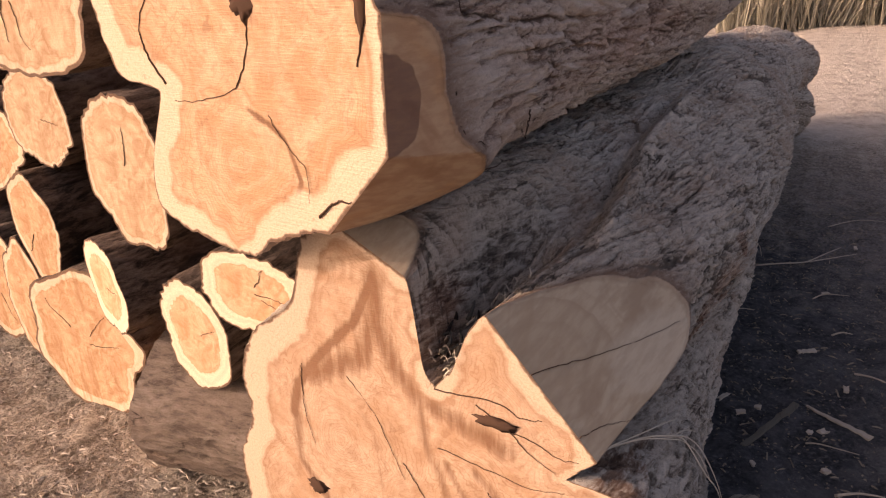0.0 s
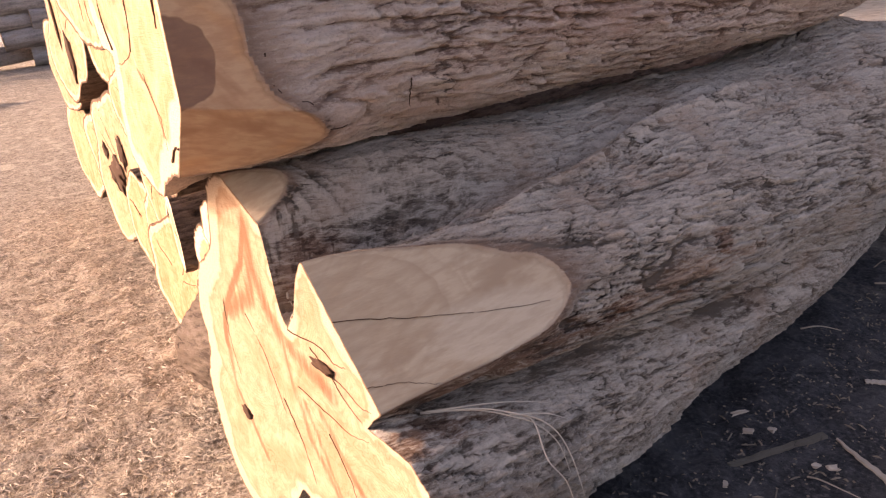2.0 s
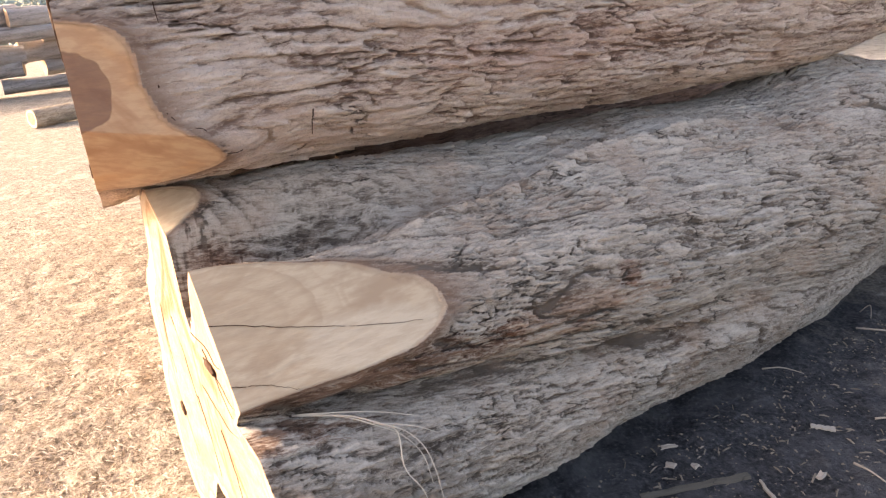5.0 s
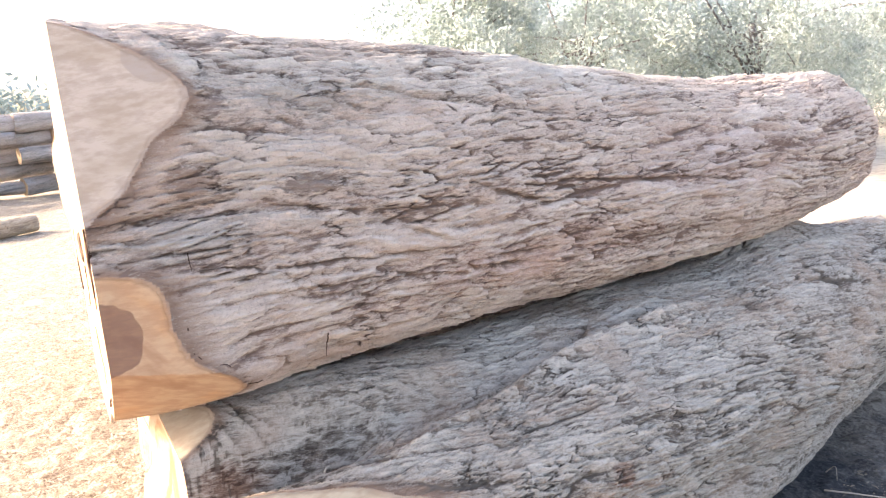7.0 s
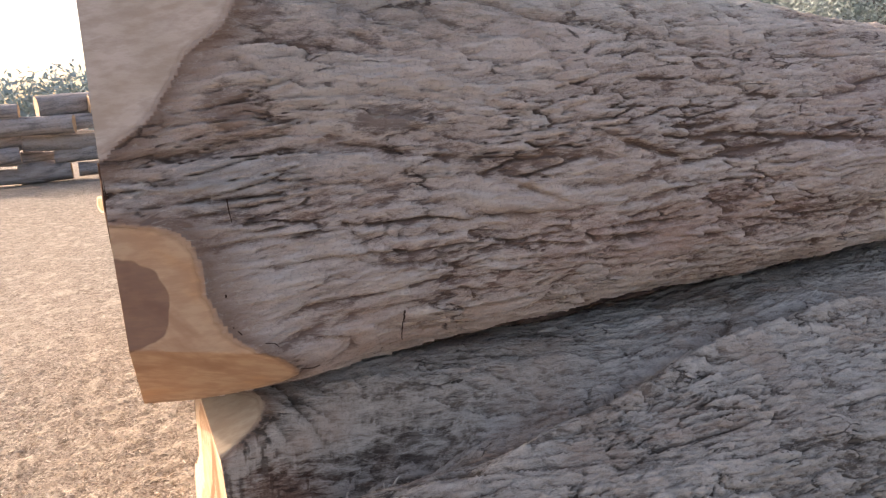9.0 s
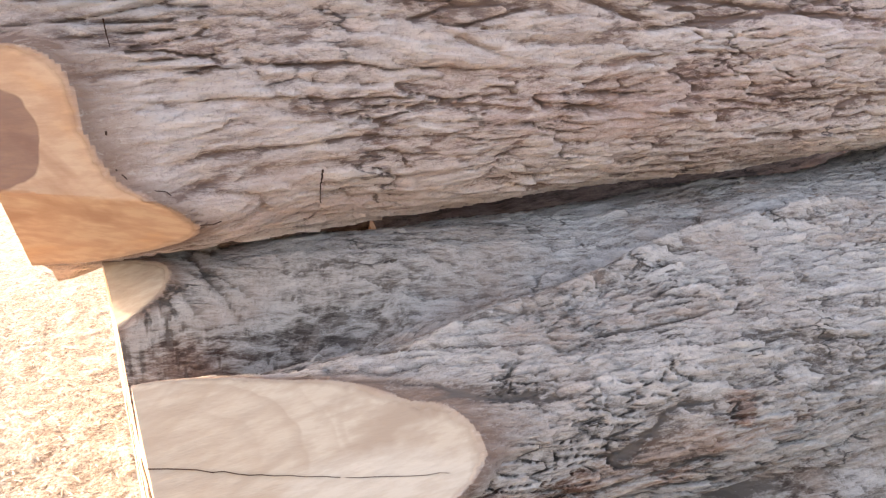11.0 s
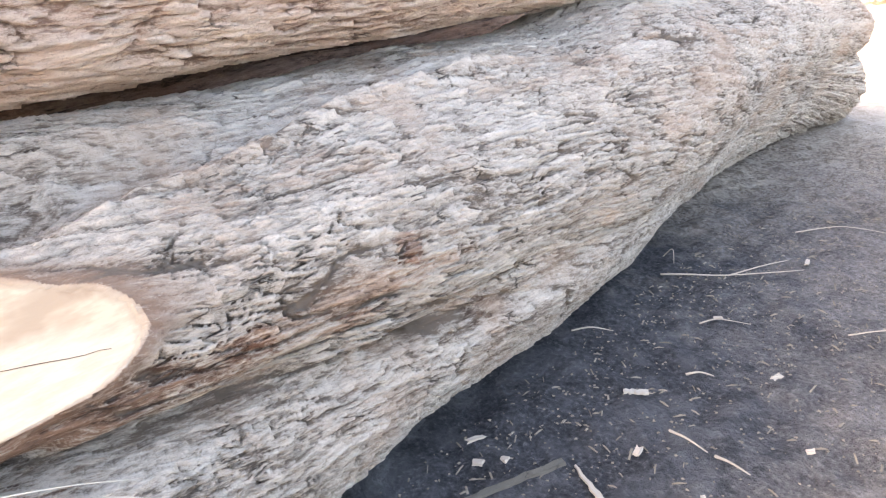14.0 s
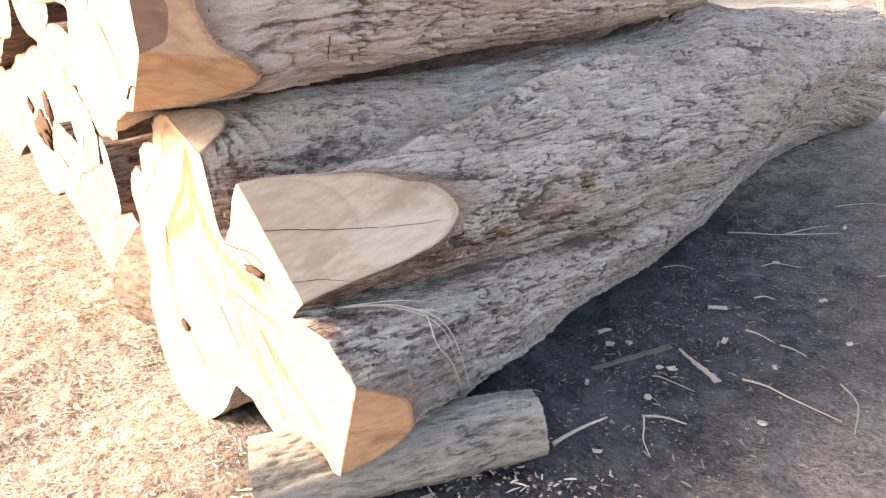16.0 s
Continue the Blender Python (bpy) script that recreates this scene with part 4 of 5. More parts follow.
# ---- the pile of smaller logs beside them ----
# x, y, z of the end's centre, half width, half height, length, turn, bark, seed, skew, label
PILE = [
    (-1.50, .36, .21, .34, .30, 1.6, 4, BARK_DARK, 11, 0, "short log with a lobed orange sawn end, on the ground"),
    (-1.12, .27, .58, .15, .18, 1.1, -14, BARK_DARK, 12, 0, "slim dark-barked log with a pale sawn end, on other logs"),
    (-0.63, .22, .525, .15, .20, 1.5, 0, BARK_DARK, 13, 0, "slim log with a broad white sapwood rim, in the pile"),
    (-0.30, .17, .77, .20, .13, 2.0, 2, BARK_DARK, 14, 0, "small log with a tan sawn end, wedged under a great log"),
    (-1.70, .40, .67, .13, .24, 2.2, 3, BARK_DARK, 15, 0, "dark-barked log with an oval sawn end, in the pile"),
    (-1.66, .50, 1.10, .18, .21, 2.2, 3, BARK_DARK, 16, 0, "log with a cracked pale sawn end, on top of the pile"),
    (-0.67, .13, 1.09, .16, .24, 3.7, 2, BARK_DARK, 17, 0, "narrow log with a brown heart, behind a great log"),
    (-0.95, .34, .135, .25, .25, .8, -82, BARK_BROWN, 18, 0, "dark weathered short log lying across on the ground"),
    (-0.98, .10, 1.62, .34, .26, 2.5, 2, BARK_DARK, 19, 0, "thick log with a creamy sawn end, on the pile"),
    (-2.10, .50, .97, .26, .21, 2.2, 3, BARK_DARK, 20, 0, "round log with a tan sawn end, in the pile"),
    (-2.85, .58, .50, .46, .52, 2.4, 2, BARK_DARK, 21, 0, "knobbly hollow log with a pale sawn end, on the ground"),
    (-2.35, .50, .28, .22, .32, 2.2, 3, BARK_DARK, 22, 0, "log with a pale sawn end, on the ground"),
    (-2.02, .46, .25, .14, .30, 2.2, 3, BARK_DARK, 23, 0, "thin slabby log with a pale sawn end, on the ground"),
    (-3.55, .62, 1.28, .38, .40, 2.6, 2, BARK_DARK, 24, 0, "large log with a cracked pale sawn end, on the pile"),
    (-2.75, .62, 1.30, .30, .26, 2.5, 2, BARK_DARK, 25, 0, "log with a pale sawn end, on top of the pile"),
    (-3.75, .75, .40, .38, .42, 2.4, 2, BARK_DARK, 26, 0, "log with a pale sawn end, on the ground"),
    (-4.55, .80, .36, .36, .40, 2.4, 2, BARK_DARK, 27, 0, "log with a pale sawn end, on the ground"),
    (-4.35, .75, 1.05, .36, .34, 2.4, 2, BARK_DARK, 28, 0, "log with a pale sawn end, on the pile"),
    (-1.95, .60, 1.45, .30, .20, 2.4, 2, BARK_DARK, 29, 0, "log with a pale sawn end, on top of the pile"),
    (-1.05, .55, 1.00, .22, .20, 3.2, 2, BARK_DARK, 30, 0, "dark filler log added in the middle of the pile"),
    # Unseen log added to block daylight through the great logs' gap.
    (-0.62, .90, .71, .20, .25, 2.95, 0, BARK_DARK, 33, 0, "dark filler log added in the middle of the pile"),
    (-0.55, .80, .30, .30, .34, 2.0, 2, BARK_DARK, 31, 0, "dark log at the bottom of the pile"),
    (-1.10, .80, .25, .28, .32, 2.0, 2, BARK_DARK, 32, 0, "dark log at the bottom of the pile"),
]
piled = {}
for x, y, z, rx, rz, ln, turn, bk, seed, skew, label in PILE:
    piled[seed] = tagged(plain_log("log", x, y, z, rx, rz, ln, turn, 0, seed, (bk, END_SMALL if seed in (13, 12, 14) else END_PLAIN if seed in (17, 19, 16, 21, 24, 28) else END_THIN), 0.16 if seed in (11, 21, 24, 26) else 0.09, skew=skew), label, "log", "pile of smaller logs")

# short bolster log under the great log's toe
tagged(plain_log("log", 0.60, -0.14, 0.10, 0.13, 0.125, 0.88, -31, 0, 41, (BARK_OLD, END_SMALL), 0.05), "short grey bolster log under a great log's toe", "log")
# lone log on the open yard
tagged(plain_log("log", -12.5, 0.5, 0.06, 0.17, 0.17, 1.0, 24, 0, 42, (BARK_TAN, END_SMALL), 0.04, n=48, ny=14), "lone short log lying on the open yard", "log")

# ---- small things on and by the great logs ----
def tube(points, r0, r1, sides=5):
    """A tapered bent stem through points, as a bmesh."""
    bm = bmesh.new()
    pts = [Vector(p) for p in points]
    rings = []
    for i, p in enumerate(pts):
        d = (pts[min(i + 1, len(pts) - 1)] - pts[max(i - 1, 0)]).normalized()
        a = d.cross(Vector((0.3, 0.2, 0.93))).normalized()
        b = d.cross(a)
        r = r0 + (r1 - r0) * i / (len(pts) - 1)
        rings.append([bm.verts.new(p + (a * math.cos(t) + b * math.sin(t)) * r) for t in [2 * math.pi * k / sides for k in range(sides)]])
    for q, w in zip(rings, rings[1:]):
        for k in range(sides):
            bm.faces.new((q[k], q[(k + 1) % sides], w[(k + 1) % sides], w[k]))
    bm.faces.new(rings[0][::-1])
    bm.faces.new(rings[-1])
    return bm


def bend(points, n=14):
    """A smooth line through a few points."""
    p = np.array(points, float)
    t = np.linspace(0, len(p) - 1, n)
    out = []
    for q in t:
        i = min(int(q), len(p) - 2)
        f = q - i
        a, b, c, d = p[max(i - 1, 0)], p[i], p[i + 1], p[min(i + 2, len(p) - 1)]
        out.append(0.5 * (2 * b + (c - a) * f + (2 * a - 5 * b + 4 * c - d) * f * f + (3 * b - a - 3 * c + d) * f ** 3))
    return out


def crack(points, width, parent):
    rnd = random.Random(len(points) + int(points[0][0] * 1000))
    line = [p + np.array((0.001, -0.001, 0.001)) + np.array([rnd.uniform(-1, 1) * 0.0024 for _ in range(3)]) * (1, 0.2, 1) for p in bend(points, 22)]
    part("crack", tube(line, width * 0.6, width * 0.25, 4), CRACK, parent, "dark drying crack in the sawn wood")


def on_bevel(y, z):
    return ((1.014 + 0.192 * y - 0.642 * z) / 0.743, y, z)


for pts, w in (
    ([on_bevel(0.0, .855), on_bevel(.1, .836), on_bevel(.2, .817), on_bevel(.34, .796), on_bevel(.47, .782)], .0024),
    ([on_bevel(.0, .735), on_bevel(.08, .725), on_bevel(.14, .705)], .002),
    ([(.40, 0, .755), (.46, 0, .76), (.55, 0, .765), (.60, 0, .745), (.65, 0, .75)], .003),
    ([(.50, 0, .745), (.58, 0, .70), (.62, 0, .66), (.68, 0, .63)], .0025),
    ([(.58, 0, .70), (.64, 0, .69), (.69, 0, .67), (.73, 0, .675)], .002),
    ([(.16, 0, .72), (.22, 0, .65), (.26, 0, .57), (.30, 0, .47)], .0022),
    ([(.02, 0, .72), (.01, 0, .6), (.03, 0, .48)], .002),
    ([(.3, 0, .52), (.36, 0, .42), (.40, 0, .30)], .0025),
    ([(.52, 0, .52), (.60, 0, .40), (.61, 0, .25)], .002),
    ([(.40, 0, .6), (.5, 0, .585), (.62, 0, .57), (.7, 0, .585)], .0022),
):
    crack(pts, w, lower)
for pts, w in (
    ([(.45, .41, 1.285), (.447, .402, 1.25), (.44, .402, 1.22)], .004),
    ([(.463, .059, 1.58), (.464, .06, 1.555), (.465, .062, 1.535)], .003),
    ([(.106, -.103, 1.524), (.085, -.10, 1.47), (.059, -.097, 1.426), (.03, -.093, 1.40), (-.033, -.086, 1.385), (-.1, -.077, 1.37), (-.17, -.068, 1.365)], .003),
    ([(-.19, -.066, 1.40), (-.24, -.06, 1.46), (-.25, -.058, 1.52), (-.18, -.067, 1.6)], .005),
    ([(.13, -.107, 1.36), (.18, -.114, 1.30), (.22, -.119, 1.26), (.215, -.119, 1.2)], .0018),
    ([(.24, -.122, 1.175), (.28, -.127, 1.21), (.33, -.133, 1.22)], .006),
    ([(.39, -.141, 1.66), (.394, -.142, 1.575), (.393, -.142, 1.527), (.373, -.139, 1.466)], .007),
    ([(.305, -.1, 1.19), (.345, -.02, 1.195), (.39, .06, 1.203), (.475, .2, 1.218)], .005),
    ([(.285, -.1, 1.172), (.32, -.02, 1.175), (.37, .06, 1.18)], .004),
    ([(.462, .035, 1.40), (.464, .032, 1.35), (.47, .06, 1.31), (.475, .12, 1.28)], .004),
):
    crack(pts, w, upper)

# knot holes
def knot(x, y, z, rx, rz, parent):
    bm = bmesh.new()
    bmesh.ops.create_icosphere(bm, subdivisions=3, radius=1.0)
    for v in bm.verts:
        k = 1 + 0.6 * noise.noise(v.co * 2.3 + Vector((x * 9, z * 9, 0))) + 0.55 * noise.noise(v.co * 6.0 + Vector((z * 7, x * 5, 3)))
        v.co = Vector((x + v.co.x * rx * k, y + v.co.y * 0.006, z + v.co.z * rz * k))
    part("knot", bm, CRACK, parent, "dark rotten knot")


knot(.105, -.102, 1.575, .032, .04, upper)
knot(.55, -.002, .715, .045, .014, lower)
knot(.02, -.002, .345, .03, .02, lower)
knot(.393, -.141, 1.585, .013, .06, upper)

rnd = random.Random(31)
for x, y, z, rx, rz, ln, turn, bk, seed, skew, label in PILE:
    if y < 0.79 and seed != 18:
        for k in range(1 if rx < 0.2 else 3):
            a, r0 = rnd.uniform(0, 6.28), rnd.uniform(0.05, 0.3)
            pts = [(rx * q * math.cos(a + rnd.uniform(-.07, .07)), -.0005, rz * q * math.sin(a + rnd.uniform(-.07, .07))) for q in (r0, r0 + .2, r0 + .38, r0 + .5)]
            crack(pts, rnd.uniform(.0015, .0035), piled[seed])
for x, z, rx, rz in ((-.08, -.05, .12, .10), (.08, .12, .05, .09), (-.22, .10, .04, .05), (.12, -.22, .07, .05)):
    knot(x, -.004, z, rx, rz, piled[21])
knot(.04, -.004, -.12, .05, .14, piled[24])
knot(-.10, -.004, .12, .025, .16, piled[24])

# torn straw and bast strands hanging over the flank
STRANDS = [
    [(.72, .13, .605), (.80, .235, .60), (.855, .29, .585), (.875, .353, .545), (.90, .387, .50), (.928, .398, .445), (.955, .397, .385), (.98, .40, .30)],
    [(.72, .13, .602), (.79, .225, .597), (.85, .285, .578), (.872, .345, .535), (.905, .38, .48), (.935, .385, .41)],
    [(.73, .14, .607), (.80, .256, .602), (.82, .34, .575), (.838, .43, .535)],
    [(.85, .29, .58), (.872, .334, .55), (.93, .315, .485), (.958, .345, .42), (.978, .36, .33)],
    [(.85, .285, .582), (.862, .386, .538), (.878, .445, .50)],
]
bast = new("bast_strands")
for p in STRANDS:
    part("strand", tube(bend(p, 24), 0.0024, 0.0009, 5), STRAW, bast)
tagged(bast, "pale dry bast strands torn from the log's bark", "bark strands")
rnd = random.Random(5)
splinters = new("splinters")
for k in range(64):
    y = rnd.uniform(.0, .06) if k % 4 == 0 else rnd.uniform(.04, .34)
    x = .415 + rnd.uniform(-.035, .05) + y * .06
    z = .775 + y * .13 + rnd.uniform(0, .035) + abs(x - .415) * .9
    d = Vector((rnd.uniform(-.6, .9), rnd.uniform(-.6, 1), rnd.uniform(-.2, .25))) * rnd.uniform(.02, .06)
    part("splinter", tube(bend([(x, y, z), Vector((x, y, z)) + d * .5 + Vector((0, 0, .012)), Vector((x, y, z)) + d], 6), rnd.uniform(.0012, .0035), .0008, 4), STRAW if k % 3 else CHIP, splinters)
for k in range(20):
    y = rnd.uniform(.02, .24)
    x = .405 + rnd.uniform(-.04, .05)
    z = .775 + y * .13 + abs(x - .41) * .8 + rnd.uniform(0, .03)
    d = Vector((rnd.uniform(-.45, .45), rnd.uniform(.2, 1), rnd.uniform(.1, .35))) * rnd.uniform(.04, .11)
    mid = Vector((x, y, z)) + d * .5 + Vector((rnd.uniform(-.012, .012), 0, rnd.uniform(-.004, .008)))
    part("bark_shred", tube(bend([(x, y, z), tuple(mid), tuple(Vector((x, y, z)) + d)], 7), rnd.uniform(.003, .007), .002, 5), BARK_DARK if k % 2 else BARK_OLD, splinters, "torn dark bark shred")
tagged(splinters, "frayed pale wood splinters in the log's groove", "splinters")


def twig(points, r, label):
    ob = new("twig")
    part("stem", tube(bend(points, 12), r * .5, r * .2, 5), CHIP, ob)
    tagged(ob, label, "twig", "twigs on the dark ground")


for pts, r in (
    ([(.755, 2.67, .012), (.86, 2.72, .02), (.985, 2.815, .012), (1.21, 3.03, .01)], .010),
    ([(.985, 2.81, .012), (1.08, 2.95, .03), (1.13, 3.08, .014)], .007),
    ([(1.25, 1.765, .004), (1.31, 1.752, .012), (1.377, 1.74, .004)], .010),
    ([(1.40, 1.738, .004), (1.45, 1.73, .01), (1.505, 1.722, .004)], .010),
    ([(1.387, 1.423, .0), (1.47, 1.42, .012), (1.561, 1.408, .008), (1.74, 1.379, .012)], .010),
    ([(1.227, .988, .002), (1.29, 1.018, .012), (1.362, 1.044, .004)], .012),
    ([(1.232, .99, .004), (1.27, .925, .012), (1.30, .87, .008), (1.353, .822, .0)], .008),
    ([(1.124, 1.24, -.008), (1.16, 1.232, .008), (1.22, 1.237, .004), (1.287, 1.251, -.008)], .007),
    ([(1.152, 2.078, -.008), (1.19, 2.10, .004), (1.23, 2.12, -.006)], .010),
    ([(.705, 2.074, .008), (.76, 2.12, .02), (.823, 2.173, .0)], .008),
    ([(1.12, .62, .05), (1.165, .70, .085), (1.215, .78, .11)], .016),
    ([(1.66, 1.62, .0), (1.75, 1.50, .02), (1.79, 1.34, .012)], .008),
    ([(1.05, 2.40, .0), (1.10, 2.45, .012), (1.20, 2.50, .0)], .007),
    ([(.70, 2.80, .03), (.745, 2.79, .08), (.77, 2.76, .03)], .006),
    ([(1.5, 2.6, .01), (1.62, 2.7, .02), (1.8, 2.72, .01)], .006),
    ([(1.05, 3.4, .01), (1.2, 3.55, .02), (1.38, 3.6, .01)], .006),
):
    twig(pts, r, "pale dry twig lying on dark soil")


def sliver(name, a, b, wide, thick, taper, seed, material, label, category):
    """A split length of wood from a to b on the ground: a thin tapered board with ragged ends."""
    r = random.Random(seed)
    a, b = Vector(a), Vector(b)
    along = (b - a).normalized()
    side = along.cross(Vector((0, 0, 1))).normalized()
    bm = bmesh.new()
    rings = []
    for k in range(13):
        f = k / 12
        w = wide * (taper + (1 - taper) * f) * r.uniform(.85, 1.12)
        p = a.lerp(b, f) + side * r.uniform(-.12, .12) * wide + Vector((0, 0, thick * .6 + r.uniform(0, .003)))
        rings.append([bm.verts.new(p + side * w * u * .5 + Vector((0, 0, thick * v * .5))) for u, v in ((-1, -1), (1, -1), (.8, 1), (-.8, 1))])
    for q, w in zip(rings, rings[1:]):
        for k in range(4):
            bm.faces.new((q[k], q[(k + 1) % 4], w[(k + 1) % 4], w[k]))
    bm.faces.new(rings[0][::-1])
    bm.faces.new(rings[-1])
    me = bpy.data.meshes.new(name)
    bm.to_mesh(me)
    bm.free()
    me.materials.append(material)
    tagged(new(name, me), label, category)


sliver("lath", (.934, 1.121, -.006), (1.072, 1.475, -.016), .026, .010, .8, 3, BARK_OLD, "weathered grey lath lying on dark soil", "wood strip")
sliver("bark_sliver", (1.103, 1.482, -.018), (1.321, 1.368, -.018), .030, .007, .25, 4, CHIP, "frayed pale bark sliver lying on dark soil", "wood strip")
sliver("wood_strip", (1.036, 1.873, -.014), (1.10, 1.919, -.016), .024, .008, .8, 5, SHAVING, "bright pale wood strip on dark soil", "wood strip")


def chip(x, y, sx, sy, turn, seed):
    r = random.Random(seed)
    bm = bmesh.new()
    bmesh.ops.create_cube(bm, size=1.0)
    bmesh.ops.subdivide_edges(bm, edges=bm.edges[:], cuts=1)
    for v in bm.verts:
        v.co = Vector((v.co.x * sx * (1 + .3 * r.uniform(-1, 1)), v.co.y * sy * (1 + .3 * r.uniform(-1, 1)), v.co.z * .008 + r.uniform(0, .006)))
    me = bpy.data.meshes.new("wood_chip")
    bm.to_mesh(me)
    bm.free()
    me.materials.append(CHIP)
    ob = new("wood_chip", me)
    ob.matrix_world = pose(x, y, .012, r.uniform(-12, 12), r.uniform(-12, 12), turn)
    tagged(ob, "pale splintered wood chip on dark soil", "wood chip", "wood chips")


for k, (x, y, sx, sy, t) in enumerate((
    (1.227, 1.617, .018, .028, 10), (1.193, 1.081, .024, .02, 35), (.826, 1.377, .05, .012, 60), (1.098, 2.452, .03, .012, 20), (1.17, 1.30, .03, .022, 45), (1.13, 1.28, .026, .016, 80),
    (.90, 1.30, .03, .02, 15), (.95, 1.36, .022, .018, 0), (1.4, 2.2, .04, .012, 70), (1.6, 1.9, .02, .014, 30), (.98, 1.02, .02, .015, 120), (1.55, 1.2, .03, .024, 10), (1.22, .72, .03, .012, 50),
    (1.75, 3.0, .05, .02, 25), (1.2, 3.1, .04, .015, 100), (1.45, 1.55, .02, .012, 140))):
    chip(x, y, sx, sy, t, k)


def scatter(name, count, seed, area, size, material, label, flat=True):
    """Uncountable litter as one mesh of small slivers or crumbs."""
    r = np.random.RandomState(seed)
    verts, faces = [], []
    for _ in range(count):
        x, y = area(r)
        z = float(ground_z(np.array(x), 0)) + 0.004
        z += 0.035 * (float(fbm(np.array(x * 3.0), np.array(y * 3.0), np.array(2.0), 4)) - .5) + .05 * (float(fbm(np.array(x * .8), np.array(y * .8), np.array(0.0), 3)) - .5)
        n = len(verts)
        if flat:
            a, ln, w = r.uniform(0, 6.28), r.uniform(*size), r.uniform(.0012, .0035)
            c, q = math.cos(a), math.sin(a)
            t = r.uniform(-.25, .25) * ln
            verts += [(x - c * ln - q * w, y - q * ln + c * w, z - t), (x - c * ln + q * w, y - q * ln - c * w, z - t), (x, y, z + .006),
                      (x + c * ln + q * w, y + q * ln - c * w, z + t), (x + c * ln - q * w, y + q * ln + c * w, z + t)]
            faces += [(n, n + 1, n + 2), (n + 2, n + 3, n + 4), (n + 1, n + 3, n + 2), (n + 4, n, n + 2)]
        else:
            s = r.uniform(*size)
            p = [(1, 0, -.2), (-.5, .8, -.2), (-.5, -.8, -.2), (.2, .1, .8), (-.9, .1, .3)]
            a = r.uniform(0, 6.28)
            for u, v, w in p:
                k = s * r.uniform(.7, 1.3)
                verts.append((x + k * (u * math.cos(a) - v * math.sin(a)), y + k * (u * math.sin(a) + v * math.cos(a)), z + k * w * .8))
            faces += [(n, n + 1, n + 3), (n + 1, n + 4, n + 3), (n + 4, n + 2, n + 3), (n + 2, n, n + 3), (n + 1, n + 2, n + 4)]
    me = bpy.data.meshes.new(name)
    me.from_pydata(verts, [], faces)
    me.materials.append(material)
    tagged(new(name, me), label, "litter", kind="stuff")


def sunny(r):
    while True:
        x, y = r.uniform(-5, 1.6), r.uniform(-1.4, .7)
        if r.uniform() < math.exp(-abs(x + .5) / 2.5) and not (-.3 < x < .9 and y > 0):
            return x, y


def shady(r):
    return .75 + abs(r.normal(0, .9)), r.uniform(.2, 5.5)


scatter("straw_litter", 5000, 3, sunny, (.005, .026), SHAVING, "pale straw and shavings strewn over the sandy soil")
scatter("soil_crumbs", 12000, 4, sunny, (.002, .009), CLOD, "crumbs and clods of sandy soil", False)
scatter("dark_litter", 900, 5, shady, (.004, .022), DULL, "straw bits scattered over the dark soil")
scatter("bark_crumbs", 4000, 6, shady, (.002, .007), DULL, "bark and wood crumbs on the dark soil", False)

# ---- background: trees, reeds, far pile, hedge ----
def leaves(r, centres, spread, count, size, squash=0.75):
    verts, faces = [], []
    cs = np.array(centres)
    pick = r.randint(0, len(cs), count)
    pos = cs[pick] + r.normal(0, 1, (count, 3)) * spread * (1, 1, squash)
    for p in pos:
        n = len(verts)
        a, b = r.normal(0, 1, 3), r.normal(0, 1, 3)
        a, b = a / np.linalg.norm(a) * size * r.uniform(.5, 1.3), b / np.linalg.norm(b) * size * r.uniform(.25, .6)
        verts += [tuple(p - a), tuple(p + b), tuple(p + a), tuple(p - b * .7)]
        faces.append((n, n + 1, n + 2, n + 3))
    me = bpy.data.meshes.new("crown")
    me.from_pydata(verts, [], faces)
    return me


def tree(x, y, height, wide, seed, label, low=0.14):
    r = np.random.RandomState(seed)
    root = new("tree")
    part("trunk", tube(bend([(x, y, -.1), (x + .15, y, height * .2), (x - .1, y + .1, height * .45)], 8), .14, .08, 8), BARK_FAR, root)
    ends = []
    for k in range(15):
        a, up = r.uniform(0, 6.28), r.uniform(.1, 1)
        reach = wide * r.uniform(.35, 1.0)
        e = np.array((x + math.cos(a) * reach, y + math.sin(a) * reach, height * (low + (.92 - low) * up * (1 - .35 * (reach / wide) ** 2))))
        part("limb", tube(bend([(x, y, height * r.uniform(.18, .42)), ((x + e[0]) / 2, (y + e[1]) / 2, (height * .35 + e[2]) / 2 + .35 * min(1.0, low / .14)), tuple(e)], 7), .035, .008, 5), BARK_FAR, root)
        ends += [e, e * .7 + np.array((x, y, height * .5)) * .3, e + r.normal(0, .35, 3), e + r.normal(0, .5, 3) - (0, 0, .5)]
        for _ in range(12):
            q = e + r.normal(0, .22 * wide, 3) * (1, 1, .7)
            q[2] = max(.3, q[2] - .12 * height * r.uniform(0, 1))
            ends.append(q)
    me = leaves(r, ends, .055 * wide + .05, 56000, .05)
    link_part("crown", me, LEAF, root)
    tagged(root, label, "tree")


tree(-10.8, 9.6, 5.4, 2.5, 1, "feathery green thorn tree at the edge of the yard")
tree(-9.6, 12.5, 6.6, 3.3, 2, "feathery green thorn tree at the edge of the yard")
tree(-6.6, 14.6, 6.4, 3.2, 3, "tall spreading thorn tree at the edge of the yard")
tree(-5.2, 23.0, 6.5, 3.2, 4, "sparse spreading thorn tree behind the dry reeds", 0.08)
tree(-12.5, 14.5, 5.6, 3.0, 5, "thorn tree standing behind other trees")

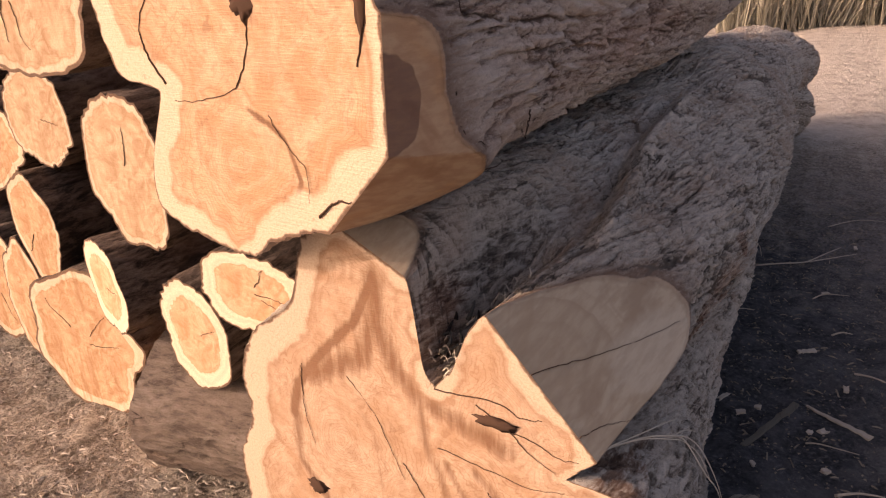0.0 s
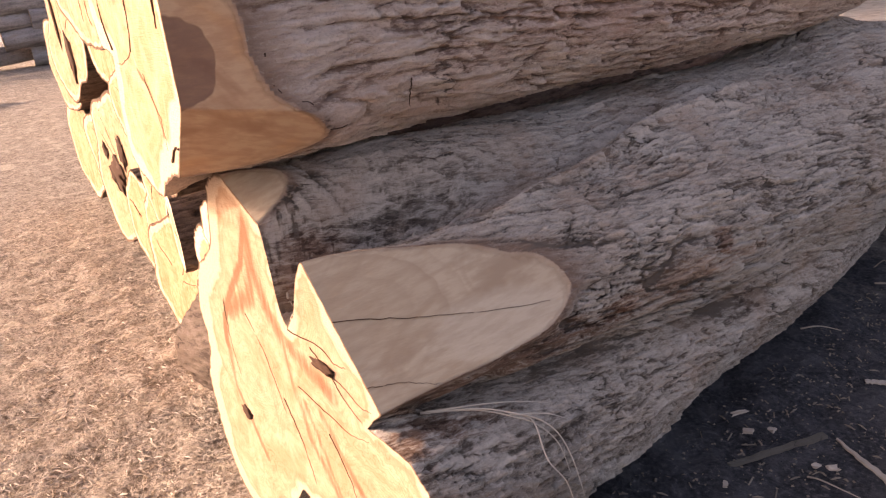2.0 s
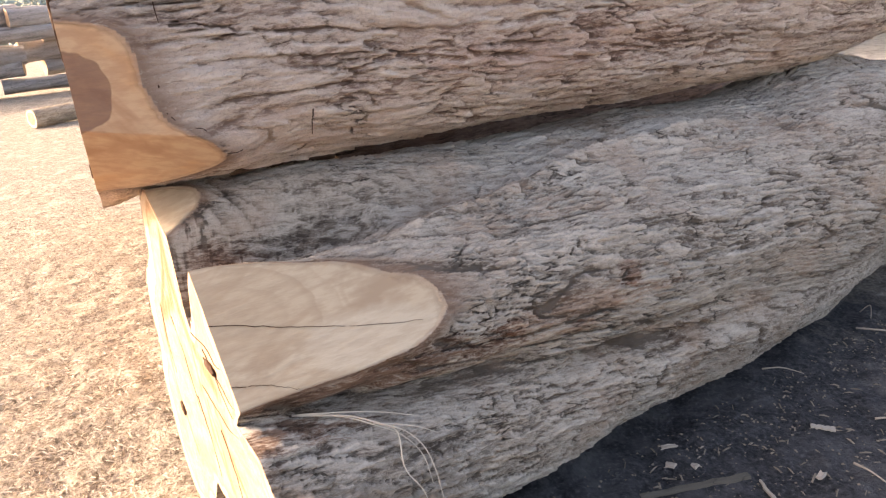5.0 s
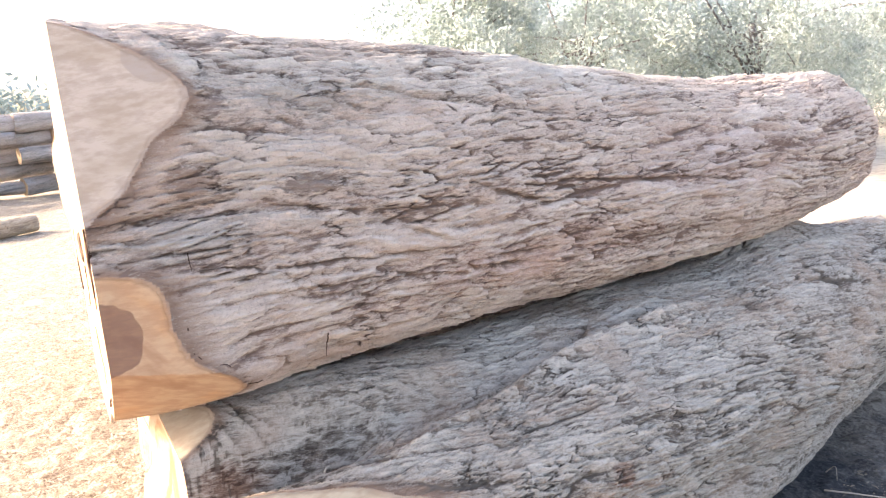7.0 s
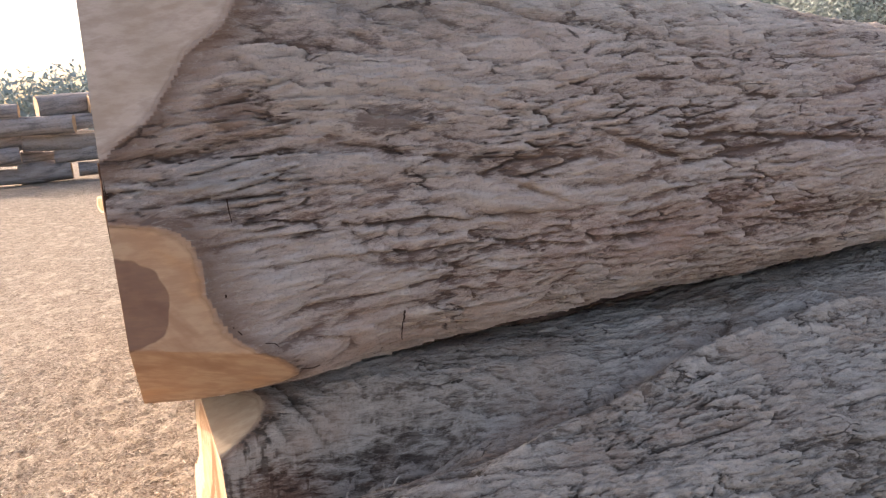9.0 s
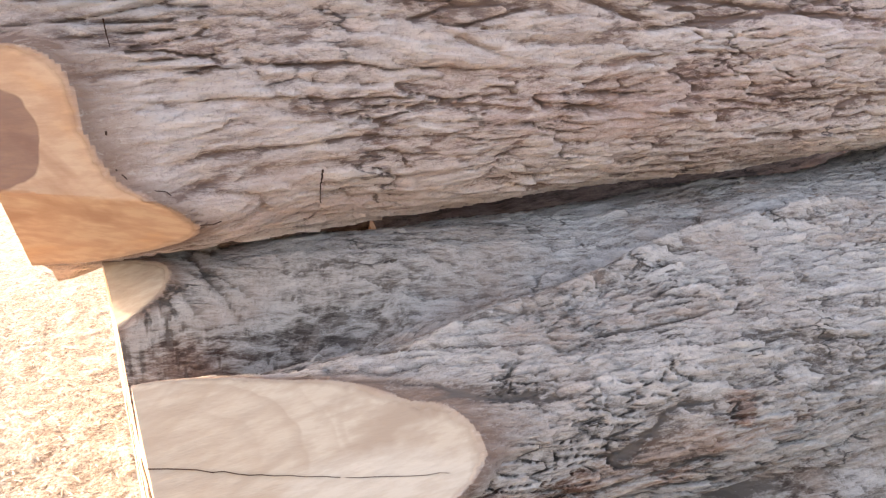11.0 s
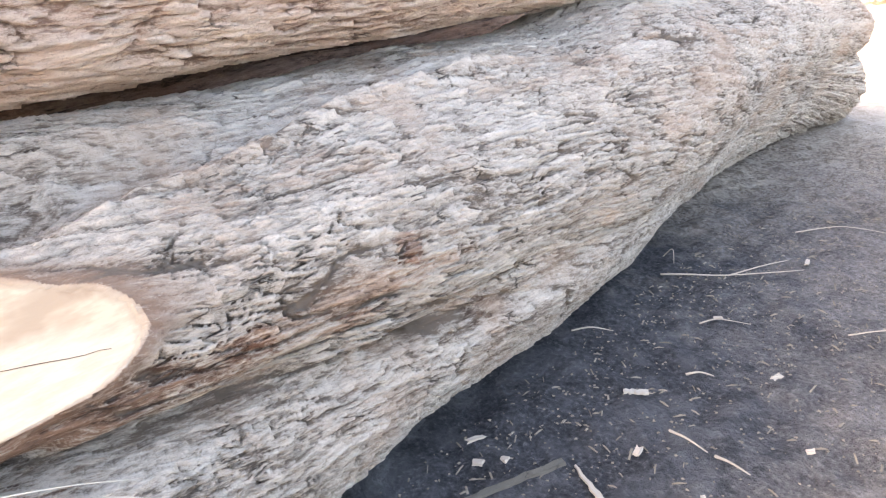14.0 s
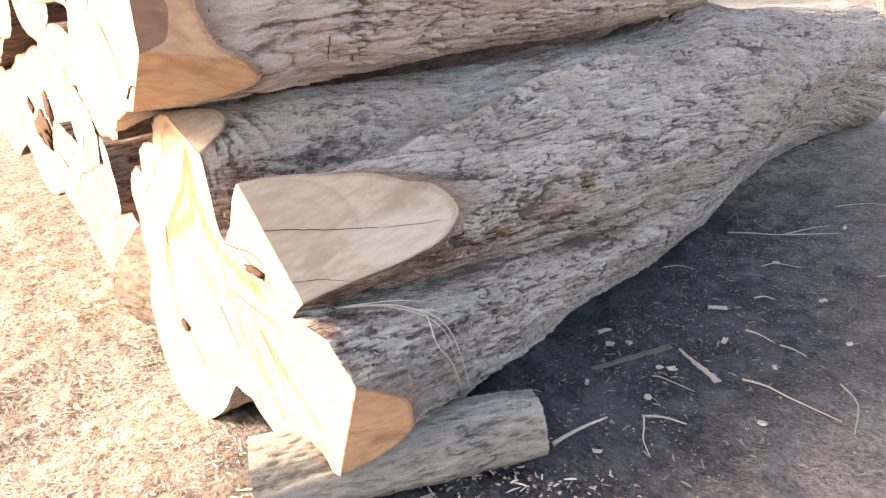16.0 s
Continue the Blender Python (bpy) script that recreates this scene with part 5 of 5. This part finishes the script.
for x, y, h, w, seed in ((-8.8, 27.5, 4.2, 3.4, 6), (-5.4, 29.5, 4.6, 3.6, 7), (-11.5, 25.0, 4.0, 3.2, 8), (-9.6, 17.5, 2.8, 2.8, 9)):
    tree(x, y, h, w, seed, "low dense thorn bush at the edge of the yard", 0.03)

r = np.random.RandomState(9)
verts, faces = [], []
for k in range(7000):
    x = r.uniform(-1.3, 8)
    y = 13.0 + .12 * x + r.uniform(0, 1.6) + .5 * math.sin(x * 1.3)
    h, a = r.uniform(.5, 1.5), r.uniform(0, 6.28)
    lx, ly, w = r.normal(0, .35), r.normal(-.12, .3), r.uniform(.006, .014)
    n = len(verts)
    c, q = math.cos(a) * w, math.sin(a) * w
    verts += [(x - c, y - q, -.05), (x + c, y + q, -.05), (x + lx * .4 + c, y + ly * .4 + q, h * .6), (x + lx * .4 - c, y + ly * .4 - q, h * .6), (x + lx, y + ly, h * .9)]
    faces += [(n, n + 1, n + 2, n + 3), (n + 3, n + 2, n + 4)]
me = bpy.data.meshes.new("dry_reeds")
me.from_pydata(verts, [], faces)
me.materials.append(REED)
tagged(new("dry_reeds", me), "bank of dry straw-coloured reeds along the yard", "reeds", kind="stuff")

rnd = random.Random(12)
for row in range(5):
    for k in range(9 - row):
        rad = rnd.uniform(.2, .31)
        tagged(plain_log("log", -19.6 - rnd.uniform(0, .9), -6.4 + (k + row * .5) * 1.45 + rnd.uniform(-.4, .4), .17 + row * .42, rad, rad * rnd.uniform(.85, 1.1), rnd.uniform(1.1, 2.2), rnd.uniform(-14, 14), rnd.uniform(-3, 3), 100 + row * 10 + k, (BARK_FAR, END_PLAIN), .08, n=26, ny=6),
               "weathered log in a far stack across the yard", "log", "far stack of logs")

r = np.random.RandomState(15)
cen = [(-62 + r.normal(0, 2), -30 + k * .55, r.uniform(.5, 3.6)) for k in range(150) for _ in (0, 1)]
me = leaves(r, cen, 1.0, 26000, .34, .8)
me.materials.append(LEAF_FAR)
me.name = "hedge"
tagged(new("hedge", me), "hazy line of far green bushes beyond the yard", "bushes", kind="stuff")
